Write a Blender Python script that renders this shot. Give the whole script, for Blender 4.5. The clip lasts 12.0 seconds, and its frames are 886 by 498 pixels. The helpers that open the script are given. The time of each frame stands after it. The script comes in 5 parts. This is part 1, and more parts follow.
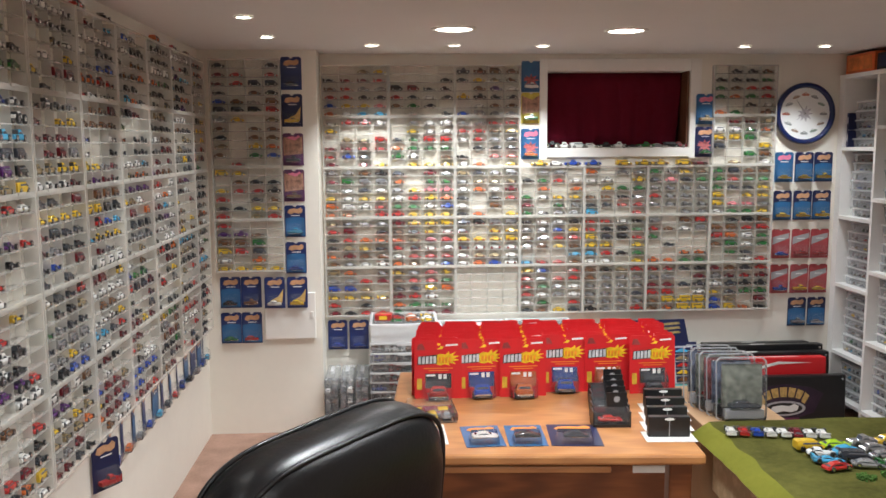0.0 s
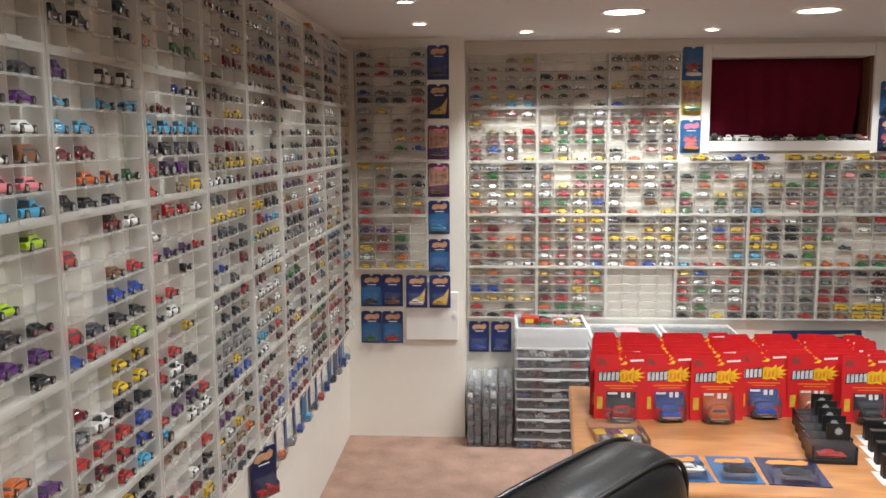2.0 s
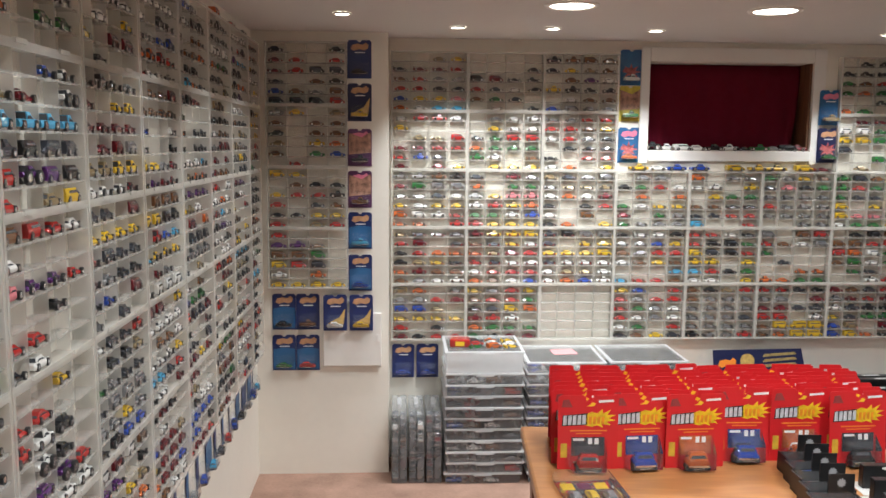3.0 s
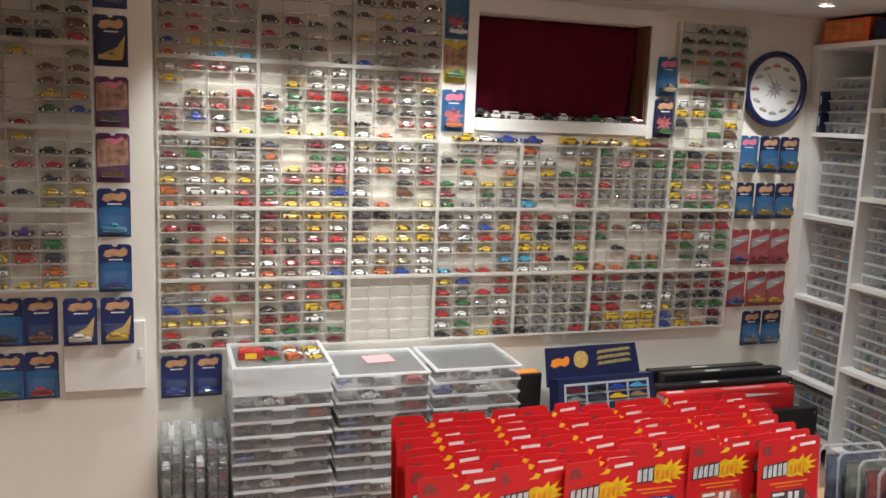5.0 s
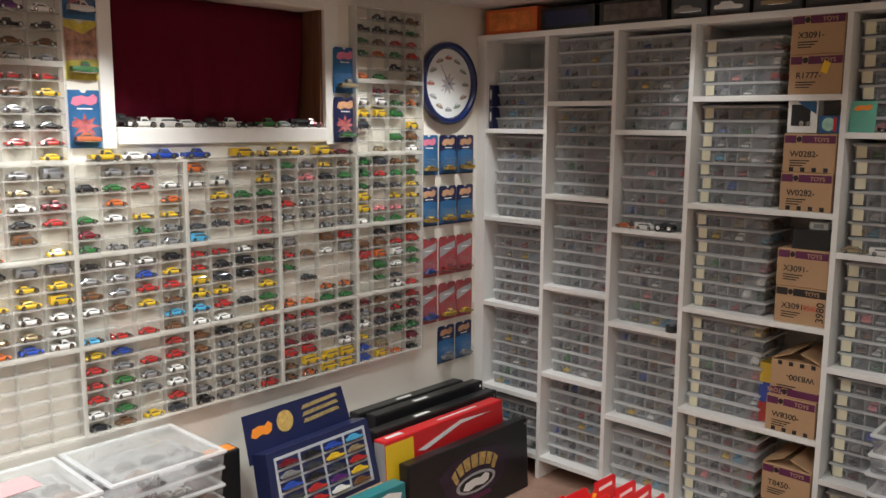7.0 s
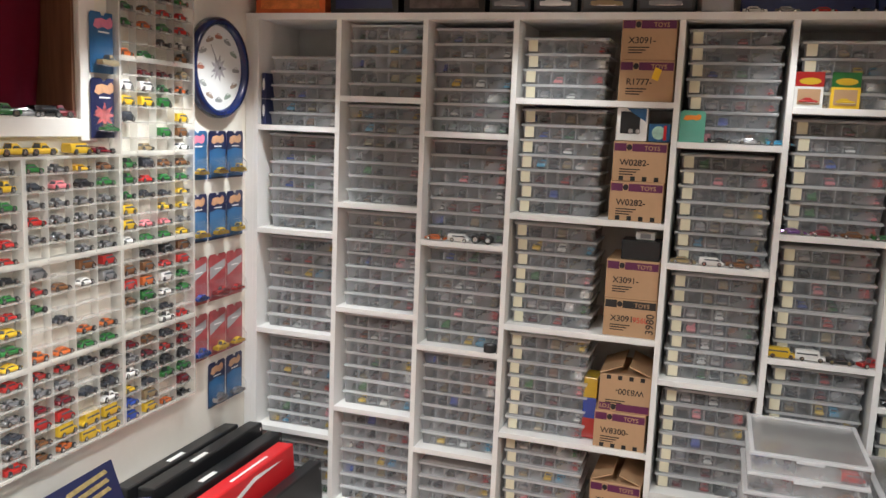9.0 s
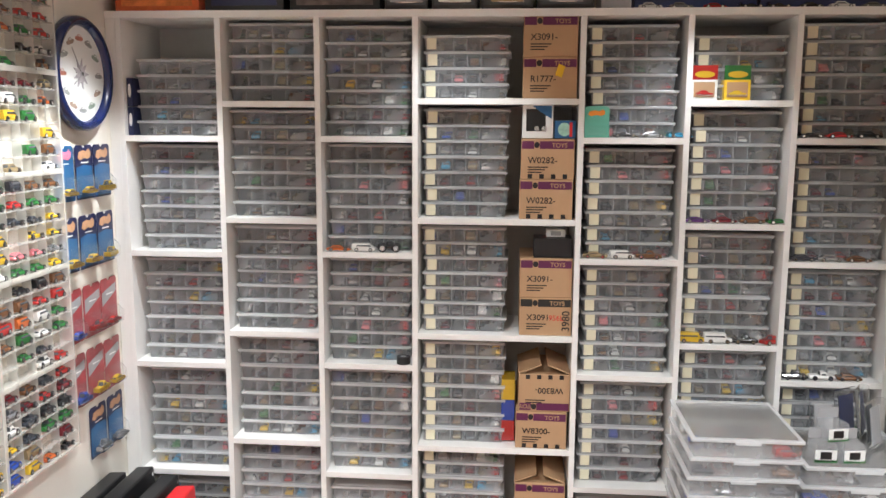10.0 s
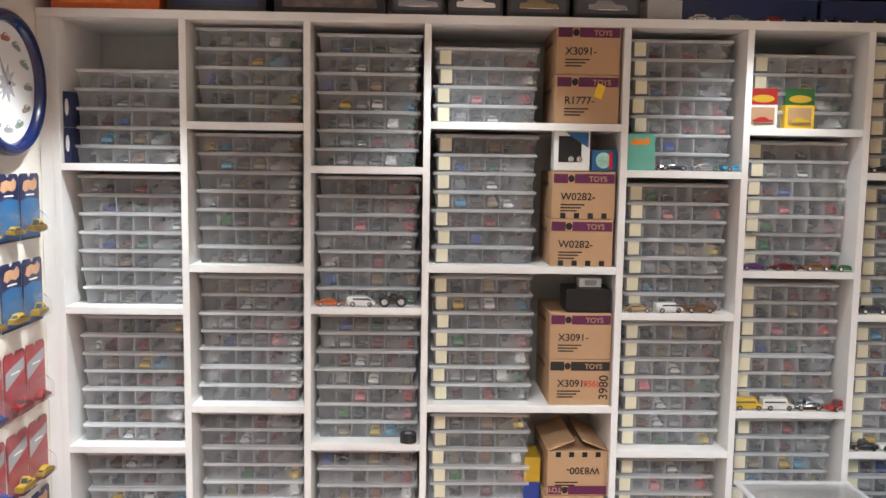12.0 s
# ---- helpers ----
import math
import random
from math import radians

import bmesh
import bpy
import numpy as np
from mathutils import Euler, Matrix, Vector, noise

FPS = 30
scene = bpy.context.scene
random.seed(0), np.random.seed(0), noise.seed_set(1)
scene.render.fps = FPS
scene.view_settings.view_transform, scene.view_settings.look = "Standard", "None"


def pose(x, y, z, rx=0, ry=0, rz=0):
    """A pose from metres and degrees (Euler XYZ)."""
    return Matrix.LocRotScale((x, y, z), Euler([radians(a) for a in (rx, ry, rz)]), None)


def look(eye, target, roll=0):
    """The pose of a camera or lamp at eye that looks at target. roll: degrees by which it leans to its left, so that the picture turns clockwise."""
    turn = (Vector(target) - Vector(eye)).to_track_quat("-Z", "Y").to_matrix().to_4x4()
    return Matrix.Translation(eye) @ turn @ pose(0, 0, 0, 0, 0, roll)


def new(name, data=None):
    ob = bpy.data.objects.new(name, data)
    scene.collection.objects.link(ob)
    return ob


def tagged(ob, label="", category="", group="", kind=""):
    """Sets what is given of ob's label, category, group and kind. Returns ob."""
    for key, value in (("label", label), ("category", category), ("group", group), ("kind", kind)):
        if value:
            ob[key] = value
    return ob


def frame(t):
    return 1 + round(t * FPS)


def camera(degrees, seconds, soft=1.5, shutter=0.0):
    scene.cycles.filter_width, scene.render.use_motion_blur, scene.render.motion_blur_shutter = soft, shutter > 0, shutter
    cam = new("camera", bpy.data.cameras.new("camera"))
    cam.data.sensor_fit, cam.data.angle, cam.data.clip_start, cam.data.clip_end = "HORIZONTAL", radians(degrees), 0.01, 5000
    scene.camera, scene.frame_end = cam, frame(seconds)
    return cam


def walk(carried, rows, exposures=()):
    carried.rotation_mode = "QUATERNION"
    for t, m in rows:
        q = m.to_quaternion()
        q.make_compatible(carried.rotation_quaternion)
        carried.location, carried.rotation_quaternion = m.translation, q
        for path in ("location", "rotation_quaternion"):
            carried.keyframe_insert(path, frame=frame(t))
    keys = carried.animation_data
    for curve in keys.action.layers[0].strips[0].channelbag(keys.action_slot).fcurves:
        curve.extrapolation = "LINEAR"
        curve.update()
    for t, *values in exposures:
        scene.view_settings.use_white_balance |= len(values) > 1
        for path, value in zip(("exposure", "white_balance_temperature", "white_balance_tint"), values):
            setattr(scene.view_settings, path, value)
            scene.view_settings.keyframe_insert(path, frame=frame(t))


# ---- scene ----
cam = camera(55.7, 12.0)
PATH = [
    (0.0, (-0.049, -0.026, 1.503), (-7.13, 0.36, -3.50)),
    (0.5, (-0.020, -0.043, 1.504), (-6.90, 0.68, 3.93)),
    (1.0, (-0.030, -0.025, 1.503), (-7.70, 0.05, 9.72)),
    (1.5, (-0.127, 0.072, 1.504), (-7.89, -0.11, 10.00)),
    (2.0, (-0.271, 0.206, 1.508), (-7.63, 0.34, 3.54)),
    (2.5, (-0.353, 0.371, 1.496), (-7.73, -1.02, -0.28)),
    (3.0, (-0.383, 0.579, 1.499), (-7.13, -0.43, -3.12)),
    (3.5, (-0.433, 0.775, 1.486), (-8.93, -0.75, -7.11)),
    (5.5, (-0.367, 1.490, 1.494), (-9.01, -1.86, -24.25)),
    (6.0, (-0.419, 1.689, 1.515), (-8.92, -0.90, -32.93)),
    (6.5, (-0.425, 1.889, 1.520), (-8.46, -0.63, -41.41)),
    (7.0, (-0.364, 2.093, 1.498), (-8.58, -0.36, -46.95)),
    (7.5, (-0.339, 2.282, 1.504), (-9.22, -2.18, -51.55)),
    (9.5, (-0.248, 3.011, 1.501), (-8.35, -1.08, -78.82)),
    (10.0, (-0.221, 3.184, 1.517), (-8.53, -0.29, -85.22)),
    (10.5, (-0.189, 3.326, 1.521), (-8.63, -0.40, -89.48)),
    (11.0, (-0.070, 3.377, 1.483), (-8.49, -0.16, -91.37)),
    (11.5, (0.095, 3.409, 1.495), (-6.38, -0.17, -89.44)),
    (12.0, (0.222, 3.500, 1.487), (-5.85, -0.84, -91.38)),
]
EXPOSURES = [(0.0, 0.25, 6500, 10), (3.5, 0.12, 6550, 10), (5.5, 0.0, 6800, 10), (7.5, 0.03, 6800, 10), (9.5, 0.97, 6500, 10), (10.5, 1.12, 6450, 10), (11.0, 1.12, 6450, 10), (12.0, 1.12, 6400, 10)]
walk(cam, [(t, pose(*eye, 90 + pitch, roll, yaw)) for t, eye, (pitch, roll, yaw) in PATH], EXPOSURES)

# ---- world and light ----
world = bpy.data.worlds.new("room_air")
scene.world = world
world.use_nodes = True
world.node_tree.nodes["Background"].inputs[0].default_value = (1.0, 0.9, 0.78, 1)
world.node_tree.nodes["Background"].inputs[1].default_value = 0.02

CEIL = 1.975
BIG_LAMPS = [(0.214, 3.50), (0.945, 3.54), (0.214, 1.75), (0.945, 1.75), (0.214, 0.0), (0.945, 0.0)]
WALL_SPOTS = [(-0.135, 4.075), (0.257, 4.07), (0.69, 4.09), (1.70, 4.11), (2.10, 4.09), (2.09, 3.37),
              (-0.585, 3.76), (-0.585, 3.18), (-0.585, 2.60), (-0.585, 2.02), (-0.585, 1.44), (-0.585, 0.86), (2.09, 2.65)]
WALL_AIM_L = -1.0
WARM = (0.95, 1.0, 1.03)


def lamp_light(name, x, y, watts, size, wide, aim):
    d = bpy.data.lights.new(name, "SPOT")
    d.energy, d.color, d.spot_size, d.spot_blend, d.shadow_soft_size = watts, WARM, radians(wide), 0.85, size
    ob = new(name, d)
    ob.matrix_world = look((x, y, CEIL - 0.03), aim)
    return ob


for lx, ly in BIG_LAMPS:
    lamp_light("downlight_beam", lx, ly, 45, 0.06, 150, (lx, ly + 0.001, 0))
for lx, ly in WALL_SPOTS:
    aim = (WALL_AIM_L, ly, 0.6) if lx < -0.5 else (lx, 4.47, 0.55) if ly > 4 else (2.395, ly, 1.2)
    lamp_light("spot_beam", lx, ly, 6 if 2 < lx and ly < 4 else 15 if lx < -0.5 else 21 if lx > 1.5 else 31, 0.02, 84, aim)


# ---- materials ----
def nodes_of(name):
    m = bpy.data.materials.new(name)
    m.use_nodes = True
    t = m.node_tree
    return m, t, t.nodes["Principled BSDF"]


def mat(name, color, rough=0.5, metal=0.0, vary=0.12, scale=8.0, bump=0.0, bump_scale=60.0, coat=0.0, spec=0.5):
    """A surface with two scales of colour variation and fine relief."""
    m, t, p = nodes_of(name)
    p.inputs["Roughness"].default_value, p.inputs["Metallic"].default_value = rough, metal
    p.inputs["Coat Weight"].default_value = coat
    p.inputs["Specular IOR Level"].default_value = spec
    co = t.nodes.new("ShaderNodeTexCoord")
    n1, n2 = t.nodes.new("ShaderNodeTexNoise"), t.nodes.new("ShaderNodeTexNoise")
    n1.inputs["Scale"].default_value, n2.inputs["Scale"].default_value = scale, scale * 11
    n1.inputs["Detail"].default_value = 4
    add = t.nodes.new("ShaderNodeMath")
    add.operation = "MULTIPLY_ADD"
    add.inputs[1].default_value = 0.35
    t.links.new(co.outputs["Object"], n1.inputs["Vector"])
    t.links.new(co.outputs["Object"], n2.inputs["Vector"])
    t.links.new(n2.outputs["Fac"], add.inputs[0])
    t.links.new(n1.outputs["Fac"], add.inputs[2])
    ramp = t.nodes.new("ShaderNodeValToRGB")
    lo, hi = [c * (1 - vary) for c in color], [min(1, c * (1 + vary)) for c in color]
    ramp.color_ramp.elements[0].position, ramp.color_ramp.elements[1].position = 0.35, 1.0
    ramp.color_ramp.elements[0].color, ramp.color_ramp.elements[1].color = (*lo, 1), (*hi, 1)
    t.links.new(add.outputs[0], ramp.inputs[0])
    t.links.new(ramp.outputs[0], p.inputs["Base Color"])
    if bump:
        n3, b = t.nodes.new("ShaderNodeTexNoise"), t.nodes.new("ShaderNodeBump")
        n3.inputs["Scale"].default_value, n3.inputs["Detail"].default_value = bump_scale, 5
        b.inputs["Strength"].default_value, b.inputs["Distance"].default_value = bump, 0.004
        t.links.new(co.outputs["Object"], n3.inputs["Vector"])
        t.links.new(n3.outputs["Fac"], b.inputs["Height"])
        t.links.new(b.outputs[0], p.inputs["Normal"])
    return m


def see_through(name, color, alpha, rough=0.25, spec=0.5, milk=0.0):
    """Frosted or clear plastic: part of the light goes straight through."""
    m, t, p = nodes_of(name)
    co, n = t.nodes.new("ShaderNodeTexCoord"), t.nodes.new("ShaderNodeTexNoise")
    n.inputs["Scale"].default_value = 14
    t.links.new(co.outputs["Object"], n.inputs["Vector"])
    mp = t.nodes.new("ShaderNodeMapRange")
    mp.inputs["To Min"].default_value, mp.inputs["To Max"].default_value = max(0, alpha - 0.07), min(1, alpha + 0.07)
    t.links.new(n.outputs["Fac"], mp.inputs["Value"])
    t.links.new(mp.outputs[0], p.inputs["Alpha"])
    p.inputs["Base Color"].default_value = (*color, 1)
    p.inputs["Roughness"].default_value = rough
    p.inputs["Specular IOR Level"].default_value = spec
    if milk:
        p.inputs["Alpha"].default_value = 1
        for link in list(p.inputs["Alpha"].links):
            t.links.remove(link)
        tr, tl, mx1, mx2 = (t.nodes.new("ShaderNode" + k) for k in ("BsdfTransparent", "BsdfTranslucent", "MixShader", "MixShader"))
        tl.inputs["Color"].default_value = (*color, 1)
        mx1.inputs[0].default_value = milk
        t.links.new(p.outputs[0], mx1.inputs[1])
        t.links.new(tl.outputs[0], mx1.inputs[2])
        t.links.new(mp.outputs[0], mx2.inputs[0])
        t.links.new(tr.outputs[0], mx2.inputs[1])
        t.links.new(mx1.outputs[0], mx2.inputs[2])
        t.links.new(mx2.outputs[0], t.nodes["Material Output"].inputs["Surface"])
    return m


def clear_plastic(name, color, haze, rough=0.08, milk=0.5, blend=0.06):
    """Clear or hazy plastic: light goes straight through, a share is scattered, and the skin is glossy."""
    m, t, p = nodes_of(name)
    t.nodes.remove(p)
    tr, df, tl, gl, mx1, mx2, mx3, lw, co, n, mp = (t.nodes.new("ShaderNode" + k) for k in (
        "BsdfTransparent", "BsdfDiffuse", "BsdfTranslucent", "BsdfGlossy", "MixShader", "MixShader", "MixShader", "LayerWeight", "TexCoord", "TexNoise", "MapRange"))
    for b in (df, tl):
        b.inputs["Color"].default_value = (*color, 1)
    gl.inputs["Roughness"].default_value = rough
    n.inputs["Scale"].default_value, n.inputs["Detail"].default_value = 18, 3
    mp.inputs["To Min"].default_value, mp.inputs["To Max"].default_value = haze * 0.7, haze * 1.3
    lw.inputs["Blend"].default_value = blend
    mx1.inputs[0].default_value = milk
    for a, b in ((co.outputs["Object"], n.inputs["Vector"]), (n.outputs["Fac"], mp.inputs["Value"]), (mp.outputs[0], mx2.inputs[0]), (df.outputs[0], mx1.inputs[1]),
                 (tl.outputs[0], mx1.inputs[2]), (tr.outputs[0], mx2.inputs[1]), (mx1.outputs[0], mx2.inputs[2]), (lw.outputs["Fresnel"], mx3.inputs[0]),
                 (mx2.outputs[0], mx3.inputs[1]), (gl.outputs[0], mx3.inputs[2]), (mx3.outputs[0], t.nodes["Material Output"].inputs["Surface"])):
        t.links.new(a, b)
    return m


def glow(name, color, strength):
    m, t, p = nodes_of(name)
    p.inputs["Emission Color"].default_value, p.inputs["Emission Strength"].default_value = (*color, 1), strength
    return m


def wood_mat(name, dark, light, rough=0.3, axis=0):
    m, t, p = nodes_of(name)
    co, mp, w, n = (t.nodes.new("ShaderNode" + k) for k in ("TexCoord", "Mapping", "TexWave", "TexNoise"))
    sc = [14, 14, 14]
    sc[axis] = 1.2
    mp.inputs["Scale"].default_value = sc
    w.inputs["Scale"].default_value, w.inputs["Distortion"].default_value, w.inputs["Detail"].default_value = 1.4, 7, 3
    n.inputs["Scale"].default_value, n.inputs["Detail"].default_value = 6, 8
    t.links.new(co.outputs["Object"], mp.inputs[0])
    t.links.new(mp.outputs[0], w.inputs["Vector"])
    t.links.new(mp.outputs[0], n.inputs["Vector"])
    mx = t.nodes.new("ShaderNodeMath")
    mx.operation = "MULTIPLY"
    t.links.new(w.outputs["Fac"], mx.inputs[0])
    t.links.new(n.outputs["Fac"], mx.inputs[1])
    r = t.nodes.new("ShaderNodeValToRGB")
    r.color_ramp.elements[0].color, r.color_ramp.elements[1].color = (*dark, 1), (*light, 1)
    r.color_ramp.elements[1].position = 0.6
    t.links.new(mx.outputs[0], r.inputs[0])
    t.links.new(r.outputs[0], p.inputs["Base Color"])
    p.inputs["Roughness"].default_value = rough
    return m


M_WALL = mat("wall_paint", (0.82, 0.785, 0.705), 0.55, vary=0.04, scale=2.5, bump=0.05, bump_scale=180)
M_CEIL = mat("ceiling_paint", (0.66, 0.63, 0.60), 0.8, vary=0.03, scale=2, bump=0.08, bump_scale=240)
M_TRIM = mat("white_trim", (0.82, 0.80, 0.76), 0.35, vary=0.03, scale=5)
M_SHELF = mat("white_shelf_board", (0.82, 0.81, 0.79), 0.4, vary=0.04, scale=4, bump=0.03)
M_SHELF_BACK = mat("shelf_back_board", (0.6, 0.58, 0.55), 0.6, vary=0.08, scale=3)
M_CARPET = mat("carpet_pile", (0.40, 0.25, 0.19), 0.95, vary=0.30, scale=7, bump=1.0, bump_scale=260, spec=0.1)
M_FROST = see_through("frosted_plastic", (0.97, 0.95, 0.895), 0.37, 0.3, 0.5, 0.5)
M_FROST_THIN = see_through("frosted_plastic_thin", (0.97, 0.95, 0.895), 0.24, 0.3, 0.5, 0.5)
M_FROST_DIV = see_through("frosted_plastic_divider", (0.97, 0.95, 0.895), 0.38, 0.3, 0.5, 0.5)
M_FROST_BACK = see_through("frosted_plastic_back", (0.97, 0.95, 0.895), 0.18, 0.35, 0.5, 0.5)
M_TRAY = clear_plastic("drawer_plastic", (0.94, 0.955, 0.98), 0.25, 0.12)
M_PART = see_through("partition_plastic", (0.93, 0.94, 0.96), 0.42, 0.2, 0.5, 0.4)
M_LID = see_through("lid_plastic", (0.95, 0.96, 0.97), 0.55, 0.2, 0.5, 0.45)
M_BINLID = clear_plastic("bin_lid_plastic", (0.98, 0.97, 0.95), 0.19, 0.14)
M_CLEAR = clear_plastic("clear_blister", (0.92, 0.94, 0.97), 0.045, 0.06, 0.4, 0.15)
M_SHELL_EDGE = clear_plastic("clear_shell_edge", (0.75, 0.77, 0.8), 0.34, 0.08)
M_CHROME = mat("chrome", (0.75, 0.75, 0.76), 0.15, 1.0, vary=0.05)
M_TYRE = mat("tyre_black", (0.025, 0.025, 0.026), 0.5, vary=0.2)
M_WINDOW_TINT = mat("toy_window", (0.07, 0.075, 0.085), 0.06, vary=0.2, spec=0.8)
M_BLACK = mat("black_plastic", (0.012, 0.012, 0.013), 0.35, vary=0.2, bump=0.03)
M_LEATHER = mat("black_leather", (0.007, 0.007, 0.008), 0.33, vary=0.25, scale=18, bump=0.16, bump_scale=120)
M_DESK = wood_mat("desk_wood", (0.46, 0.20, 0.075), (0.58, 0.27, 0.10), 0.28, 0)
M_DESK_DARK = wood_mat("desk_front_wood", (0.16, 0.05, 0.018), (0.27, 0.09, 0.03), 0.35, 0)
M_CURTAIN = mat("burgundy_cloth", (0.13, 0.008, 0.022), 0.9, vary=0.15, scale=3, bump=0.4, bump_scale=400, spec=0.1)
M_DULL_RED = mat("dull_red_card", (0.36, 0.06, 0.065), 0.35, vary=0.3, scale=25)
M_RED = mat("red_card", (0.64, 0.02, 0.025), 0.35, vary=0.05, scale=6)
M_YELLOW = mat("yellow_print", (0.85, 0.55, 0.03), 0.4, vary=0.06)
M_GREY = mat("grey_print", (0.35, 0.35, 0.36), 0.4, vary=0.1)
M_WHITE = mat("white_print", (0.8, 0.8, 0.78), 0.45, vary=0.04)
M_CARD_BLUE = mat("blue_card", (0.015, 0.03, 0.13), 0.35, vary=0.3, scale=14)
M_CARD_CYAN = mat("bright_blue_print", (0.025, 0.12, 0.28), 0.35, vary=0.35, scale=14)
M_CARD_NAVY = mat("navy_card", (0.015, 0.02, 0.07), 0.35, vary=0.2)
M_ORANGE = mat("orange_print", (0.8, 0.25, 0.03), 0.4, vary=0.1)
M_CARTON = mat("brown_cardboard", (0.47, 0.29, 0.16), 0.75, vary=0.08, scale=5, bump=0.06, bump_scale=90)
M_PURPLE = mat("purple_print", (0.12, 0.015, 0.07), 0.5, vary=0.1)
M_INK = mat("black_ink", (0.02, 0.017, 0.015), 0.6, vary=0.1)
M_RED_INK = mat("red_ink", (0.6, 0.08, 0.05), 0.6, vary=0.1)
M_CREAM = mat("cream_label", (0.75, 0.70, 0.52), 0.6, vary=0.06)
M_CLOCK_RIM = mat("navy_rim", (0.008, 0.018, 0.09), 0.25, vary=0.1, coat=0.4)
M_MAT = mat("green_felt", (0.085, 0.082, 0.020), 0.95, vary=0.55, scale=6, bump=0.7, bump_scale=200, spec=0.1)
M_OLIVE = mat("yellow_green_felt", (0.17, 0.17, 0.025), 0.9, vary=0.2, scale=5, bump=0.4, bump_scale=200, spec=0.1)
M_PALE_WOOD = wood_mat("pale_board", (0.5, 0.36, 0.2), (0.66, 0.5, 0.3), 0.6, 0)
M_PINK = mat("pink_paper", (0.8, 0.35, 0.36), 0.7, vary=0.05)
M_TEAL = mat("teal_print", (0.02, 0.2, 0.22), 0.4, vary=0.1)
M_BULB = glow("lit_diffuser", (1.0, 0.93, 0.82), 9.0)
M_SPOT_BULB = glow("lit_spot", (1.0, 0.93, 0.82), 14.0)

PAINTS = {}
for key, col, metal in (("r", (0.40, 0.025, 0.022), 0), ("k", (0.012, 0.012, 0.014), 0), ("w", (0.72, 0.71, 0.68), 0), ("s", (0.38, 0.38, 0.39), 0.6),
                        ("y", (0.62, 0.40, 0.03), 0), ("g", (0.025, 0.14, 0.035), 0), ("b", (0.02, 0.06, 0.33), 0), ("c", (0.06, 0.32, 0.52), 0),
                        ("o", (0.52, 0.12, 0.03), 0), ("p", (0.10, 0.025, 0.15), 0.2), ("m", (0.16, 0.012, 0.02), 0.2), ("n", (0.16, 0.07, 0.03), 0),
                        ("d", (0.06, 0.065, 0.08), 0.4), ("l", (0.35, 0.55, 0.02), 0), ("t", (0.32, 0.24, 0.13), 0.3), ("i", (0.65, 0.20, 0.22), 0)):
    PAINTS[key] = mat("toy_paint_" + {"r": "red", "k": "black", "w": "white", "s": "silver", "y": "yellow", "g": "green", "b": "blue", "c": "sky", "o": "orange",
                                      "p": "violet", "m": "maroon", "n": "brown", "d": "slate", "l": "lime", "t": "gold", "i": "rose"}[key],
                      col, 0.22, metal, vary=0.08, scale=30, coat=0.5)


# ---- building helpers ----
def mesh_of(name, bm, *mats):
    me = bpy.data.meshes.new(name)
    bm.to_mesh(me)
    bm.free()
    for m in mats:
        me.materials.append(m)
    return me


def part(name, bm, material, parent, label="", m=None):
    me = bm if isinstance(bm, bpy.types.Mesh) else mesh_of(name, bm, material)
    ob = new(name, me)
    ob.parent = parent
    if m is not None:
        ob.matrix_basis = m
    if label:
        ob["label"] = label
    return ob


def thing(name, label, category, m=None, group="", kind=""):
    ob = new(name)
    ob.empty_display_size = 0.05
    if m is not None:
        ob.matrix_basis = m
    return tagged(ob, label, category, group, kind)


def box(x0, y0, z0, x1, y1, z1, bm=None, bevel=0.0, mi=0):
    bm = bm or bmesh.new()
    vs = [bm.verts.new(c) for c in ((x0, y0, z0), (x1, y0, z0), (x1, y1, z0), (x0, y1, z0), (x0, y0, z1), (x1, y0, z1), (x1, y1, z1), (x0, y1, z1))]
    fs = [bm.faces.new([vs[i] for i in q]) for q in ((0, 3, 2, 1), (4, 5, 6, 7), (0, 1, 5, 4), (1, 2, 6, 5), (2, 3, 7, 6), (3, 0, 4, 7))]
    for f in fs:
        f.material_index = mi
    if bevel:
        es = list({e for f in fs for e in f.edges})
        bmesh.ops.bevel(bm, geom=es, offset=bevel, segments=2, profile=0.5, affect="EDGES")
    return bm


def cyl(r, h, seg=16, r2=None, m=None, bm=None, mi=0):
    bm = bm or bmesh.new()
    before = set(bm.faces)
    g = bmesh.ops.create_cone(bm, cap_ends=True, segments=seg, radius1=r, radius2=r if r2 is None else r2, depth=h)
    if m is not None:
        bmesh.ops.transform(bm, matrix=m, verts=g["verts"])
    for f in set(bm.faces) - before:
        f.material_index = mi
    return bm


def plate(pts, depth, bm=None, y=0.0, mi=0):
    """A flat outline in the x-z plane, given a thickness towards -y."""
    bm = bm or bmesh.new()
    a = [bm.verts.new((px, y, pz)) for px, pz in pts]
    b = [bm.verts.new((px, y - depth, pz)) for px, pz in pts]
    n = len(pts)
    fs = [bm.faces.new(a[::-1]), bm.faces.new(b)]
    for i in range(n):
        fs.append(bm.faces.new((a[i], a[(i + 1) % n], b[(i + 1) % n], b[i])))
    for f in fs:
        f.material_index = mi
    bmesh.ops.recalc_face_normals(bm, faces=fs)
    return bm


def ellipse(cx, cz, rx, rz, n=18):
    return [(cx + rx * math.cos(2 * math.pi * i / n), cz + rz * math.sin(2 * math.pi * i / n)) for i in range(n)]


def star(cx, cz, r0, r1, n=11, squash=0.7):
    return [(cx + (r0 if i % 2 else r1) * math.cos(math.pi * i / n), cz + squash * (r0 if i % 2 else r1) * math.sin(math.pi * i / n)) for i in range(2 * n)]


